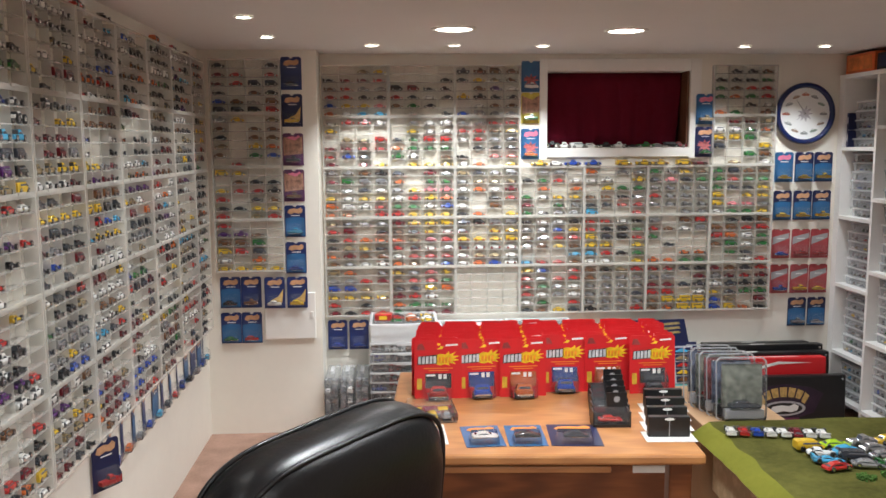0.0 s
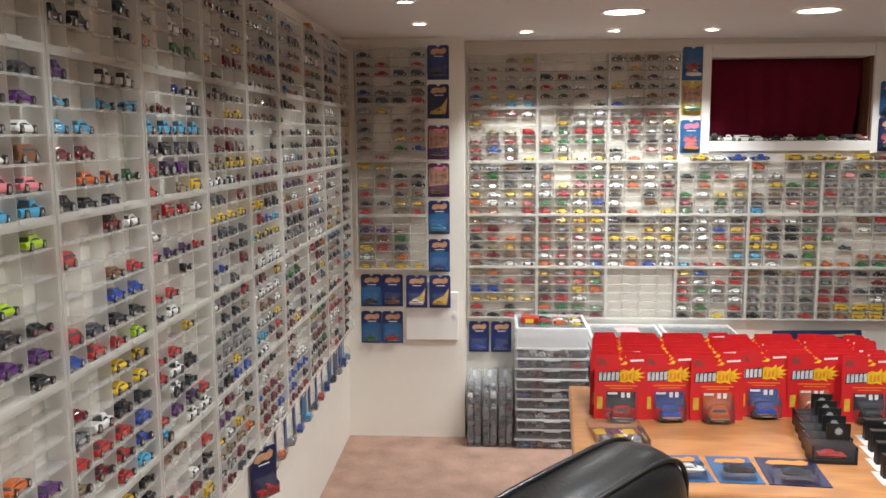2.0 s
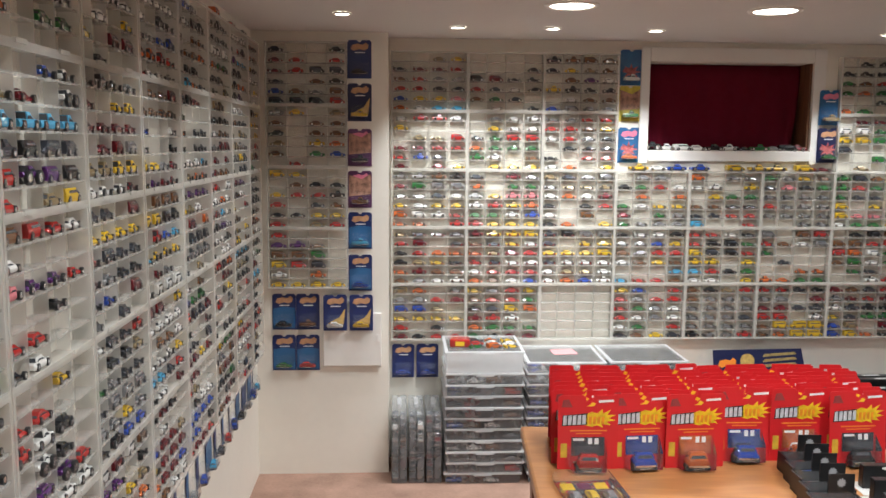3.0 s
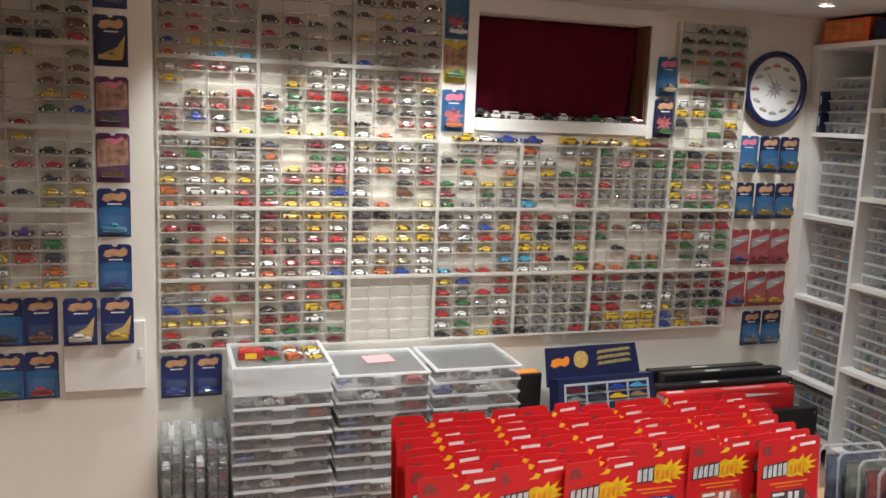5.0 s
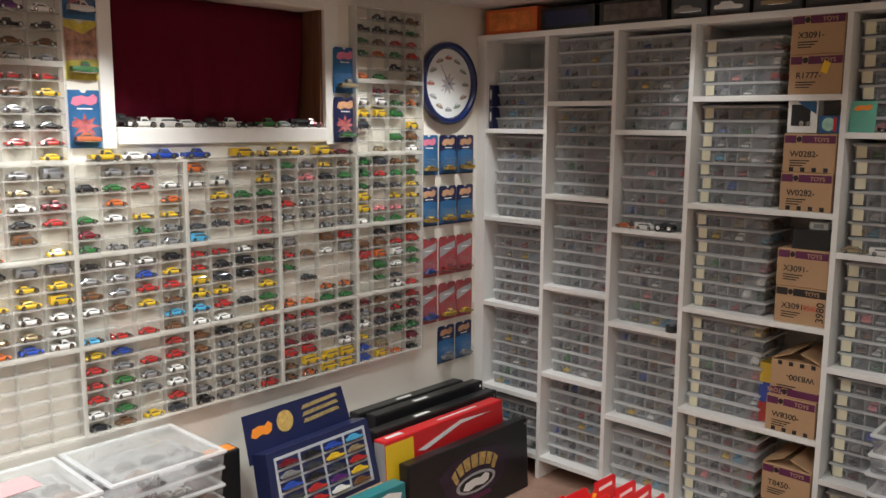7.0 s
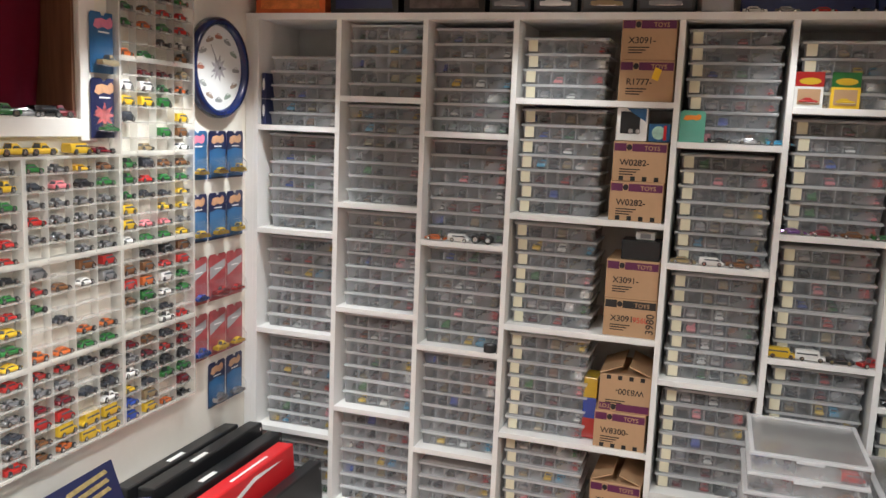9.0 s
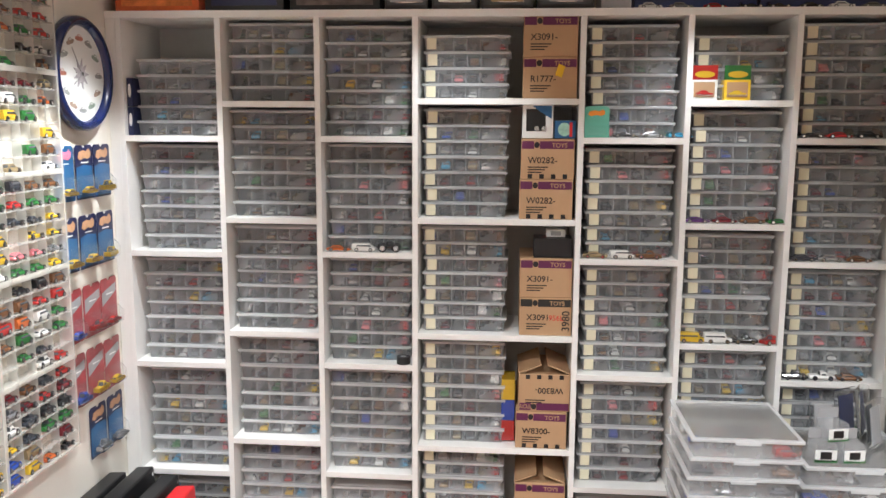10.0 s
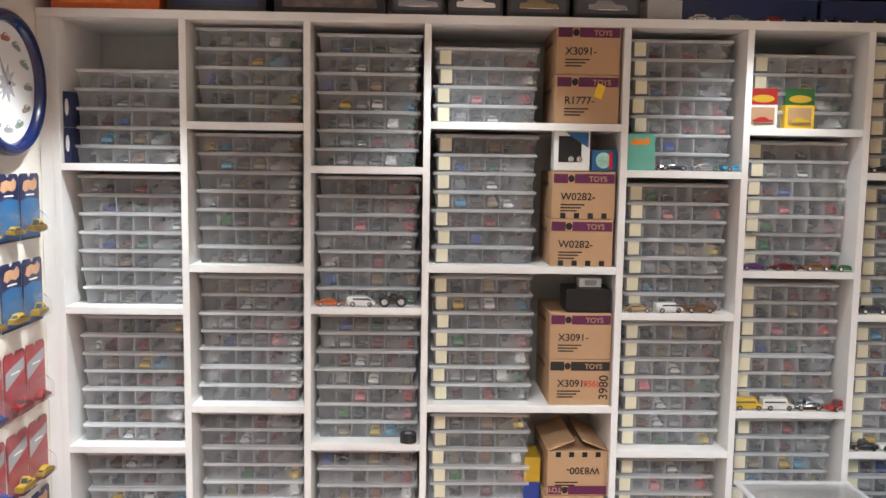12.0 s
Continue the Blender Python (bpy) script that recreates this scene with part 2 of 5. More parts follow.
def slab(name, x0, y0, z0, x1, y1, z1, material, label="", bevel=0.0):
    ob = new(name, mesh_of(name, box(x0, y0, z0, x1, y1, z1, bevel=bevel), material))
    return tagged(ob, label, "", "", "structure")


# ---- the room ----
WALL_L, WALL_B, NEAR_B, WALL_R = -1.008, 4.475, 4.285, 2.76
slab("floor", -1.2, -1.4, -0.1, 3.0, 4.7, 0.0, M_CARPET, "worn brownish pink carpet floor with faded patches")
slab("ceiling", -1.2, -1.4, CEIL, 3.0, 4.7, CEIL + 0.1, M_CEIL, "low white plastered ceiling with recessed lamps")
slab("wall_west", WALL_L - 0.1, -1.4, 0, WALL_L, 4.7, CEIL, M_WALL, "white painted wall hung with display cases")
slab("wall_south", WALL_L, -1.4, 0, 3.0, -1.3, CEIL, M_WALL, "plain white painted wall")
slab("wall_east", WALL_R, -1.3, 0, WALL_R + 0.1, 4.7, CEIL, M_WALL, "plain white painted wall behind the shelving")
slab("wall_boxed_corner", WALL_L, NEAR_B, 0, -0.42, 4.7, CEIL, M_WALL, "boxed-out white corner wall with hanging carded toys")
slab("wall_stub", 2.08, 1.88, 0, WALL_R, 1.985, CEIL, M_WALL, "short white partition wall beside the shelving")
WX0, WX1, WZ0, WZ1 = 0.785, 1.56, 1.478, 1.885
slab("wall_north", -0.42, WALL_B, 0, WX0, 4.7, CEIL, M_WALL, "white painted wall covered with display cases")
slab("wall_north", WX1, WALL_B, 0, WALL_R, 4.7, CEIL, M_WALL, "white painted wall covered with display cases")
slab("wall_north", WX0, WALL_B, 0, WX1, 4.7, WZ0, M_WALL, "white painted wall covered with display cases")
slab("wall_north", WX0, WALL_B, WZ1, WX1, 4.7, CEIL, M_WALL, "white painted wall covered with display cases")
slab("backdrop", WX0, 4.66, WZ0, WX1, 4.7, WZ1, M_BLACK, "dark night behind the basement window")

# ---- toy cars ----
# stations along the length: place, half width, bottom, top (in car lengths of 1); cabin: place, half width, top
SHAPES = {
    "coupe": dict(l=0.070, w=0.029, body=((-.5, .34, .10, .20), (-.46, .44, .07, .25), (-.2, .47, .06, .27), (.15, .47, .06, .25), (.42, .43, .06, .21), (.5, .32, .09, .16)),
                  cab=((-.38, .34, .25, .27), (-.2, .31, .25, .40), (.05, .31, .25, .41), (.24, .36, .25, .26)), r=.0058, wx=(-.30, .30)),
    "sedan": dict(l=0.070, w=0.028, body=((-.5, .40, .10, .26), (-.47, .45, .07, .29), (-.25, .46, .06, .30), (.2, .46, .06, .29), (.46, .44, .06, .25), (.5, .38, .09, .20)),
                  cab=((-.34, .40, .28, .30), (-.26, .36, .28, .45), (.08, .36, .28, .46), (.22, .40, .28, .29)), r=.0058, wx=(-.30, .30)),
    "pickup": dict(l=0.072, w=0.029, body=((-.5, .42, .12, .32), (-.48, .45, .10, .34), (-.06, .45, .09, .34), (.14, .45, .09, .35), (.44, .44, .09, .33), (.5, .40, .12, .27)),
                   cab=((-.10, .42, .33, .35), (-.07, .38, .33, .56), (.12, .38, .33, .56), (.22, .42, .33, .35)), r=.0072, wx=(-.29, .31)),
    "van": dict(l=0.068, w=0.030, body=((-.5, .42, .10, .52), (-.47, .46, .08, .56), (-.1, .46, .07, .57), (.2, .46, .07, .56), (.38, .45, .07, .34), (.5, .40, .10, .24)),
                cab=((-.30, .465, .36, .37), (-.28, .465, .36, .50), (.24, .465, .36, .50), (.36, .46, .34, .36)), r=.0062, wx=(-.29, .31)),
    "racer": dict(l=0.072, w=0.029, body=((-.5, .42, .12, .28), (-.46, .44, .06, .30), (-.25, .47, .05, .22), (.1, .40, .05, .20), (.36, .46, .05, .16), (.5, .36, .07, .10)),
                  cab=((-.24, .26, .20, .22), (-.12, .22, .20, .34), (.04, .22, .20, .33), (.18, .28, .19, .20)), r=.0060, wx=(-.31, .30)),
    "hotrod": dict(l=0.066, w=0.028, body=((-.48, .30, .12, .24), (-.42, .36, .10, .30), (-.1, .36, .09, .31), (.08, .30, .09, .28), (.34, .22, .09, .26), (.46, .18, .10, .24)),
                   cab=((-.30, .32, .28, .31), (-.26, .29, .28, .46), (-.02, .29, .28, .46), (.04, .32, .28, .30)), r=.0066, wx=(-.31, .37)),
    "bus": dict(l=0.078, w=0.029, body=((-.5, .44, .12, .56), (-.48, .46, .09, .60), (-.1, .46, .08, .61), (.26, .46, .08, .60), (.32, .44, .08, .32), (.5, .38, .10, .28)),
                cab=((-.46, .47, .36, .37), (-.45, .47, .36, .50), (.22, .47, .36, .50), (.24, .47, .34, .36)), r=.0064, wx=(-.27, .33)),
    "monster": dict(l=0.066, w=0.036, body=((-.5, .34, .34, .52), (-.46, .38, .32, .56), (-.08, .38, .30, .56), (.14, .38, .30, .57), (.44, .37, .30, .54), (.5, .32, .34, .46)),
                    cab=((-.12, .35, .55, .57), (-.09, .31, .55, .78), (.10, .31, .55, .78), (.20, .35, .55, .57)), r=.0125, wx=(-.30, .30)),
}


def loft(stations):
    """Rings of eight corners along x, closed at both ends."""
    v, f = [], []
    for i, (x, hw, z0, z1) in enumerate(stations):
        zm = z0 + 0.55 * (z1 - z0)
        for y, z in ((-hw * .9, z0), (-hw, z0 + .3 * (z1 - z0)), (-hw, zm), (-hw * .8, z1), (hw * .8, z1), (hw, zm), (hw, z0 + .3 * (z1 - z0)), (hw * .9, z0)):
            v.append((x, y, z))
        if i:
            a, b = (i - 1) * 8, i * 8
            f += [(a + k, a + (k + 1) % 8, b + (k + 1) % 8, b + k) for k in range(8)]
    n = len(stations) * 8
    f += [tuple(range(7, -1, -1)), tuple(range(n - 8, n))]
    return v, f


def wheel_geo(r, w, seg=10):
    v = [(r * k * math.cos(2 * math.pi * i / seg), s, r * k * math.sin(2 * math.pi * i / seg)) for s, k in ((-w, .62), (-w, 1), (w, 1), (w, .62)) for i in range(seg)]
    f = [(j * seg + i, j * seg + (i + 1) % seg, (j + 1) * seg + (i + 1) % seg, (j + 1) * seg + i) for j in range(3) for i in range(seg)]
    return v, f, [tuple(range(seg - 1, -1, -1)), tuple(range(3 * seg, 4 * seg))]


def car_geo(kind):
    """Pieces of a toy car: name, points, faces, material slot (0 paint, 1 window, 2 tyre, 3 hub)."""
    s = SHAPES[kind]
    L, W = s["l"], s["w"]
    H = L * 0.62
    sc = lambda pts: [(x * L, y * W, z * H) for x, y, z in pts]
    v, f = loft(s["body"])
    out = [("body", sc(v), f, 0)]
    cab = s["cab"]
    mid = (cab[0][0] + cab[3][0]) / 2
    high = max(c[3] for c in cab)
    if kind in ("van", "bus"):
        glass = [loft(cab)]
    else:
        # a painted cabin, with side windows and windscreens let into it
        cv, cf = loft(cab)
        out.append(("roof", sc(cv), cf, 0))
        side = [(mid + (x - mid) * 0.72, hw * 1.035, z0 + 0.01, z1 - 0.045 if z1 > z0 + 0.08 else z1) for x, hw, z0, z1 in cab]
        screens = [(mid + (x - mid) * 1.05, hw * 0.84, z0, z1 - 0.022 if z1 > z0 + 0.08 else z1) for x, hw, z0, z1 in cab]
        glass = [loft(side), loft(screens)]
    for gv, gf in glass:
        out.append(("window", sc(gv), gf, 1))
    base = [(s["body"][0][0] * .97, .40, s["body"][0][2] - .03, s["body"][0][2] + .03), (-.1, .44, .04, .09), (.2, .44, .04, .09), (s["body"][-1][0] * 1.02, .37, s["body"][-1][2] - .03, s["body"][-1][2] + .03)]
    if kind != "monster":
        bv, bf = loft(base)
        out.append(("base", sc(bv), bf, 3))
    if kind == "racer":
        wv, wf = loft([(-.52, .46, .36, .39), (-.42, .46, .34, .37)])
        out.append(("roof", sc(wv), wf, 0))
    for wx in s["wx"]:
        for sy in (-1, 1):
            wv, wf, hub = wheel_geo(s["r"], 0.003)
            off = [(x + wx * L, y + sy * (W * .5 - .003), z + s["r"]) for x, y, z in wv]
            out.append(("wheel", off, wf, 2))
            out.append(("hub", off, hub, 3))
    return out


GEO = {k: car_geo(k) for k in SHAPES}
WEIGHTED = ["coupe"] * 5 + ["sedan"] * 4 + ["pickup"] * 2 + ["van"] * 2 + ["racer"] * 3 + ["hotrod"] * 2
PAINT_KEYS = list(PAINTS)
RANDOM_PAINT = "rrkkkkwwwwsssyygbcompmmnndddtt"
shared = {}


def toy_mesh(kind, which, paint):
    key = (kind, which, paint)
    if key not in shared:
        v, f = [], []
        ms = []
        for name, pv, pf, slot in GEO[kind]:
            if which != "wheel" and (name == which or (which == "body" and name in ("roof", "base"))):
                f += [tuple(i + len(v) for i in q) for q in pf]
                ms += [1 if slot == 3 else 0] * len(pf)
                v += pv
            if which == "wheel" and name == "wheel" and not v:
                v, f = list(pv), list(pf) + list(GEO[kind][-1][2])
                ms = [0] * len(pf) + [1] * 2
        me = bpy.data.meshes.new(which)
        me.from_pydata(v, [], f)
        if which == "wheel":
            c = np.array(v).mean(0)
            me.transform(Matrix.Translation(-Vector(c)))
            me.materials.append(M_TYRE)
            me.materials.append(M_CHROME)
            me.polygons.foreach_set("material_index", ms)
        else:
            me.materials.append(PAINTS[paint] if which == "body" else M_WINDOW_TINT)
            if which == "body":
                me.materials.append(M_CHROME)
                me.polygons.foreach_set("material_index", ms)
        shared[key] = me
    return shared[key]


NAMES_OF_PAINT = {"r": "red", "k": "black", "w": "white", "s": "silver", "y": "yellow", "g": "green", "b": "blue", "c": "sky blue", "o": "orange", "p": "violet",
                  "m": "maroon", "n": "brown", "d": "slate grey", "l": "lime green", "t": "gold", "i": "rose pink"}
KIND_WORD = {"coupe": "sports coupe", "sedan": "sedan", "pickup": "pickup truck", "van": "van", "racer": "racing car", "hotrod": "hot rod", "bus": "school bus", "monster": "big-wheeled truck"}


def toy_car(kind, paint, m, where, group="toy cars on display"):
    car = thing("toy_car", f"{NAMES_OF_PAINT[paint]} die-cast toy {KIND_WORD[kind]} {where}", "toy car", m, group)
    part("body", toy_mesh(kind, "body", paint), None, car)
    part("window", toy_mesh(kind, "window", "k"), None, car)
    s = SHAPES[kind]
    for wx in s["wx"]:
        for sy in (-1, 1):
            part("wheel", toy_mesh(kind, "wheel", "k"), None, car, "", pose(wx * s["l"], sy * (s["w"] * .5 - .003), s["r"]))
    return car


class Heap:
    """Many small cars in one mesh."""

    def __init__(self):
        self.v, self.f, self.mi, self.n = [], [], [], 0

    def add(self, kind, paint, m, simple=False):
        a = np.array(m)
        for name, pv, pf, slot in GEO[kind]:
            if simple and name in ("hub", "base"):
                continue
            p = np.array(pv) @ a[:3, :3].T + a[:3, 3]
            self.v.append(p)
            self.f += [tuple(i + self.n for i in q) for q in pf]
            self.mi += [(PAINT_KEYS.index(paint) if slot == 0 else len(PAINT_KEYS) + slot - 1)] * len(pf)
            self.n += len(pv)

    def mesh(self, name):
        me = bpy.data.meshes.new(name)
        me.from_pydata(np.concatenate(self.v).tolist(), [], self.f)
        for k in PAINT_KEYS:
            me.materials.append(PAINTS[k])
        for m in (M_WINDOW_TINT, M_TYRE, M_CHROME):
            me.materials.append(m)
        me.polygons.foreach_set("material_index", self.mi)
        return me


# ---- wall display cases ----
CW, CH, CD = 0.347, 0.265, 0.038
case_meshes = {}


def case_mesh(key, make, material):
    if key not in case_meshes:
        case_meshes[key] = mesh_of(key[0], make(), material)
    return case_meshes[key]


def case_rim(w):
    bm = box(0, -CD, 0, w, 0, 0.0035)
    box(0, -CD, CH - 0.0035, w, 0, CH, bm)
    box(0, -CD, 0.0035, 0.0035, 0, CH - 0.0035, bm)
    box(w - 0.0035, -CD, 0.0035, w, 0, CH - 0.0035, bm)
    # rolled front lip and the hanging tabs
    box(-0.001, -CD - 0.003, -0.001, w + 0.001, -CD, 0.007, bm)
    box(-0.001, -CD - 0.003, CH - 0.007, w + 0.001, -CD, CH + 0.001, bm)
    box(-0.001, -CD - 0.003, 0.007, 0.006, -CD, CH - 0.007, bm)
    box(w - 0.006, -CD - 0.003, 0.007, w + 0.001, -CD, CH - 0.007, bm)
    for tx in (0.25, 0.75):
        box(w * tx - 0.02, -CD - 0.007, 0.001, w * tx + 0.02, -CD - 0.003, 0.009, bm)
    return bm


def display_case(m, w=CW, cols=4, rows=6, label="frosted plastic display case of toy cars hung on the wall"):
    c = thing("display_case", label, "display case", m, "wall display cases")
    part("rim", case_mesh(("rim", w), lambda: case_rim(w), M_FROST), None, c)
    part("back_panel", case_mesh(("back_panel", w), lambda: box(0.0035, -0.003, 0.0035, w - 0.0035, -0.001, CH - 0.0035), M_FROST_BACK), None, c)
    for i in range(1, rows):
        part("shelf", case_mesh(("shelf", w), lambda: box(0.0035, -CD + 0.001, -0.003, w - 0.0035, -CD + 0.003, 0.0015, box(0.0035, -CD + 0.003, -0.001, w - 0.0035, -0.003, 0.001)), M_FROST_THIN), None, c, "", pose(0, 0, CH * i / rows))
    for i in range(1, cols):
        part("divider", case_mesh(("divider",), lambda: box(-0.0007, -CD + 0.009, 0.0035, 0.0007, -0.003, CH - 0.0035), M_FROST_DIV), None, c, "", pose(w * i / cols, 0, 0))
    return c


far_cars = Heap()
near_count = [0]
rng = random.Random(11)


def fill_rows(n_rows, n_cols, fill, runs=0.5):
    """Letters of paint for each cell, in runs as collections are sorted; a dot is an empty cell."""
    rows = []
    last = rng.choice(RANDOM_PAINT)
    for r in range(n_rows):
        row = ""
        if rng.random() < 0.35:
            last = rng.choice(RANDOM_PAINT)
        for c in range(n_cols):
            if rng.random() > runs:
                last = rng.choice(RANDOM_PAINT)
            row += last if rng.random() < fill else "."
        rows.append(row)
    return rows


def stock_case(m, rows, w=CW, near=False, big=0.0, odd=""):
    """Park cars in the cells of a case; rows from the top."""
    nr = len(rows)
    kind = rng.choice(WEIGHTED)
    for r, row in enumerate(rows):
        if rng.random() < 0.5:
            kind = rng.choice(WEIGHTED)
        for c, ch in enumerate(row):
            if ch == ".":
                continue
            if rng.random() > 0.55:
                kind = rng.choice(WEIGHTED)
            k = kind
            if rng.random() < big:
                k = "monster"
            if ch.isupper():
                k, ch = "bus", ch.lower()
            if ch in odd:
                k = "hotrod"
            z = CH * (nr - 1 - r) / nr + (0.0012 if r < nr - 1 else 0.0037)
            turn = rng.choice((0, 180)) if rng.random() < 0.1 else 0
            mm = m @ pose(w * (c + 0.5) / len(row) + rng.uniform(-.003, .003), -CD * 0.52, z, 0, 0, turn + rng.uniform(-4, 4)) @ Matrix.Diagonal((0.92, 1, 1.0 if k == "monster" else 1.22, 1))
            if near and near_count[0] < 215:
                near_count[0] += 1
                toy_car(k, ch, mm, "in a wall display case")
            else:
                far_cars.add(k, ch, mm)


# what stands in the cases, a letter of paint for each cell, rows from the top
BACK_ROWS = {
    (0, 4): "..ty kmmr nrss rrkk byyi owcc", (1, 4): ".... ...k kmkk rdwk ngd. .w.k", (0, 3): "wrrw y... .ttr mmrr rbd. m.my", (1, 3): ".sww .yww dgrr oggg gw.n .yyy",
    (2, 4): "dnnn dytn .npw ykkd .wnn bsss", (2, 3): "ssrr rrny wrsk .kkk k.rr wo.y", (0, 2): "ssnk mgss ssdw ywyy owwr oo.r", (1, 2): "d.ms o.gg syii wryo ggwb ryyy",
    (0, 1): "tdss rm.k kroo ktyk omnn nsww", (1, 1): "myyy ndyw otmr rdww wrrr onwb", (0, 0): "to.s ssrm bbt. yyyy r.k. mkrr", (1, 0): "ysry nrrg kdyo mrw. oggg gkmm",
    (2, 2): "tdss sttt wowm k.kr w.n. ko.y", (2, 1): "dkss d.yy yyyy dwww wttw wobw", (3, 2): ".ss. kgrw .o.o gwyy m.gs gsss", (3, 1): "kwwk ssby nsrr wnyn ...c crrn",
    (3, 0): "yb.r rsrr rgsw rwsw wg.r knyd", (4, 2): "o.ss ww.y .ygg nnkk ddrr c..r", (4, 1): "rrwk rkkg ydkr yy.y crkg ww.y", (4, 0): "nktr nsss ssss sssd ssss kssr",
    (5, 2): "gsyn dikg ssss rsss ssss ..ss", (5, 1): "s.nr rnws g... .d.. ..oo oogg", (5, 0): "rrdk ss.m mmdd rr.w nYYY noYY", (6, 2): "gdnn grgg gddy y.yy yiis wggy",
    (6, 1): ".kkn nnrr rowg ngwg .gd. ..wr", (6, 0): "mndr smrm wdkk ydgg bt.m byok", (6, 4): ".kkn kkkg gnrr gogr ..kw og.n", (6, 3): ".mmt wwgo yyg. d..y ..gn .t.w"}
LEFT_ROWS = {
    (2, 3): "..wd .ttp .gww piwn .nii ..cc", (2, 2): "...l cc.. lll. .wkk ..pp k..k", (2, 1): "s... k... ..o. trgp odss pksr", (2, 0): "k.ry ..kd s... ..l. r.kc ..ry",
    (2, 4): ".... .... t..w ..yy .y.. ywt.",
    (3, 4): "..kt m..n ..d. .d.k dd.k ....", (3, 3): "p.ww c.cc cc.. mm.. .oog kkk.", (3, 2): "..mw r... ..nr ..bb rdkk brrl", (3, 1): "..yy m.yy swkk rrrb tmrb b.rc",
    (3, 0): "ryyk oork b..d rroo lkyd ..gr", (4, 4): ".ky. kk.. k.d. k.wk o.gg ....", (4, 3): "..bw tm.w cccc dkdd rppk r.ty", (4, 2): "nrrw w... ippr ..k. rr.. kw..",
    (4, 1): "..y. rr.. rwk. .wk. rppr c.ww", (4, 0): "nn.. ...r r.wk .rmd rkoy yr.w"}
CORNER_ROWS = ["r... ppn. nng. yrd. w.o. yyyy", "yy.. .nkk yrrk r.dn kkyy r.tr", "sy.t n.nn k.nn t.yo n.gb .r..", "d..k mr.r mrdd d.nk bnsn dkkr"]
LEFT_COLS = [0.431 + 0.355 * i for i in range(10)]
ROWS_Z = [0.318, 0.584, 0.850, 1.116, 1.382, 1.648]
for i, y in enumerate(LEFT_COLS):
    for j, z in enumerate(ROWS_Z[1:]):
        m = pose(WALL_L, y + 0.003, z, 0, 0, 90)
        display_case(m)
        fill = 0.62 if i < 4 else 0.8
        rows = LEFT_ROWS[i, j].split() if (i, j) in LEFT_ROWS else fill_rows(6, 4, fill)
        stock_case(m, rows, near=2 <= i <= 4, big=0.03 if i < 5 else 0.0)
for j, z in enumerate(ROWS_Z[1:]):
    m = pose(WALL_L, 3.984, z, 0, 0, 90)
    display_case(m, 0.255, 3)
    stock_case(m, fill_rows(6, 3, 0.8), 0.255)

BACK_X = [-0.408 + 0.3483 * i for i in range(7)]
for i, x in enumerate(BACK_X):
    for j, z in enumerate(ROWS_Z[1:]):
        if j >= 3 and i in (3, 4, 5):
            continue
        m = pose(x, WALL_B, z)
        display_case(m, CW, 4, 6,
                     "empty frosted plastic display case on the wall" if (i, j) == (2, 0) else "frosted plastic display case of toy cars hung on the wall")
        if (i, j) == (2, 0):
            continue
        stock_case(m, BACK_ROWS[i, j].split(), odd="s" if (i, j) in ((4, 0), (5, 2)) else "")
for j, z in enumerate(ROWS_Z[2:]):
    m = pose(-0.945, NEAR_B, z + 0.014)
    display_case(m)
    stock_case(m, CORNER_ROWS[j].split())
stuff = new("toy_cars", far_cars.mesh("toy_cars"))
tagged(stuff, "hundreds of small die-cast toy cars in wall display cases", "toy cars", "", "stuff")

# ---- shelving with storage boxes ----
SX, SD = 2.395, 0.30
DIV = [4.432, 4.111, 3.797, 3.490, 2.979, 2.661, 2.346, 2.022]
TOP_Z, T = 1.850, 0.019
COL_SHELVES = [(1.464, 1.092, 0.719, 0.343), (1.574, 1.205, 0.831, 0.461), (1.466, 1.098, 0.730, 0.355), (1.584, 1.211, 0.837, 0.459),
               (1.466, 1.090, 0.715, 0.336), (1.580, 1.206, 0.826, 0.452), (1.468, 1.092, 0.715, 0.340)]
shelving = thing("shelving_unit", "white floor-to-ceiling shelving unit packed with clear storage boxes", "shelving", pose(0, 0, 0))
for y in DIV:
    part("upright", box(SX, y - 0.009, 0, SX + SD, y + 0.009, TOP_Z - 0.012, bevel=0.001), M_SHELF, shelving)
part("top_board", box(SX - 0.004, DIV[-1] - 0.012, TOP_Z - 0.012, SX + SD, WALL_B - 0.002, TOP_Z + 0.010, bevel=0.001), M_SHELF, shelving)
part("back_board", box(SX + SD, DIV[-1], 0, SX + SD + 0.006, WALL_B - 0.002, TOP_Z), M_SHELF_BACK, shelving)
part("filler_strip", box(SX, DIV[0] + 0.009, 0, SX + 0.018, WALL_B - 0.002, TOP_Z - 0.012), M_SHELF, shelving)
for c, zs in enumerate(COL_SHELVES):
    for z in (*zs, 0.09):
        part("shelf", box(SX + 0.001, DIV[c + 1] + 0.009, z - T / 2, SX + SD, DIV[c] - 0.009, z + T / 2, bevel=0.001), M_SHELF, shelving)

BOXW, BOXH, BOXD = 0.268, 0.0490, 0.20


def tray_mesh(w):
    bm = bmesh.new()
    a, h = 0.006, BOXH - 0.007
    ring0 = [(a, -BOXD + a, 0), (w - a, -BOXD + a, 0), (w - a, -a, 0), (a, -a, 0)]
    ring1 = [(0.002, -BOXD + 0.002, h), (w - 0.002, -BOXD + 0.002, h), (w - 0.002, -0.002, h), (0.002, -0.002, h)]
    v0, v1 = [bm.verts.new(p) for p in ring0], [bm.verts.new(p) for p in ring1]
    bm.faces.new(v0[::-1])
    for i in range(4):
        bm.faces.new((v0[i], v0[(i + 1) % 4], v1[(i + 1) % 4], v1[i]))
    return mesh_of("tray", bm, M_TRAY)


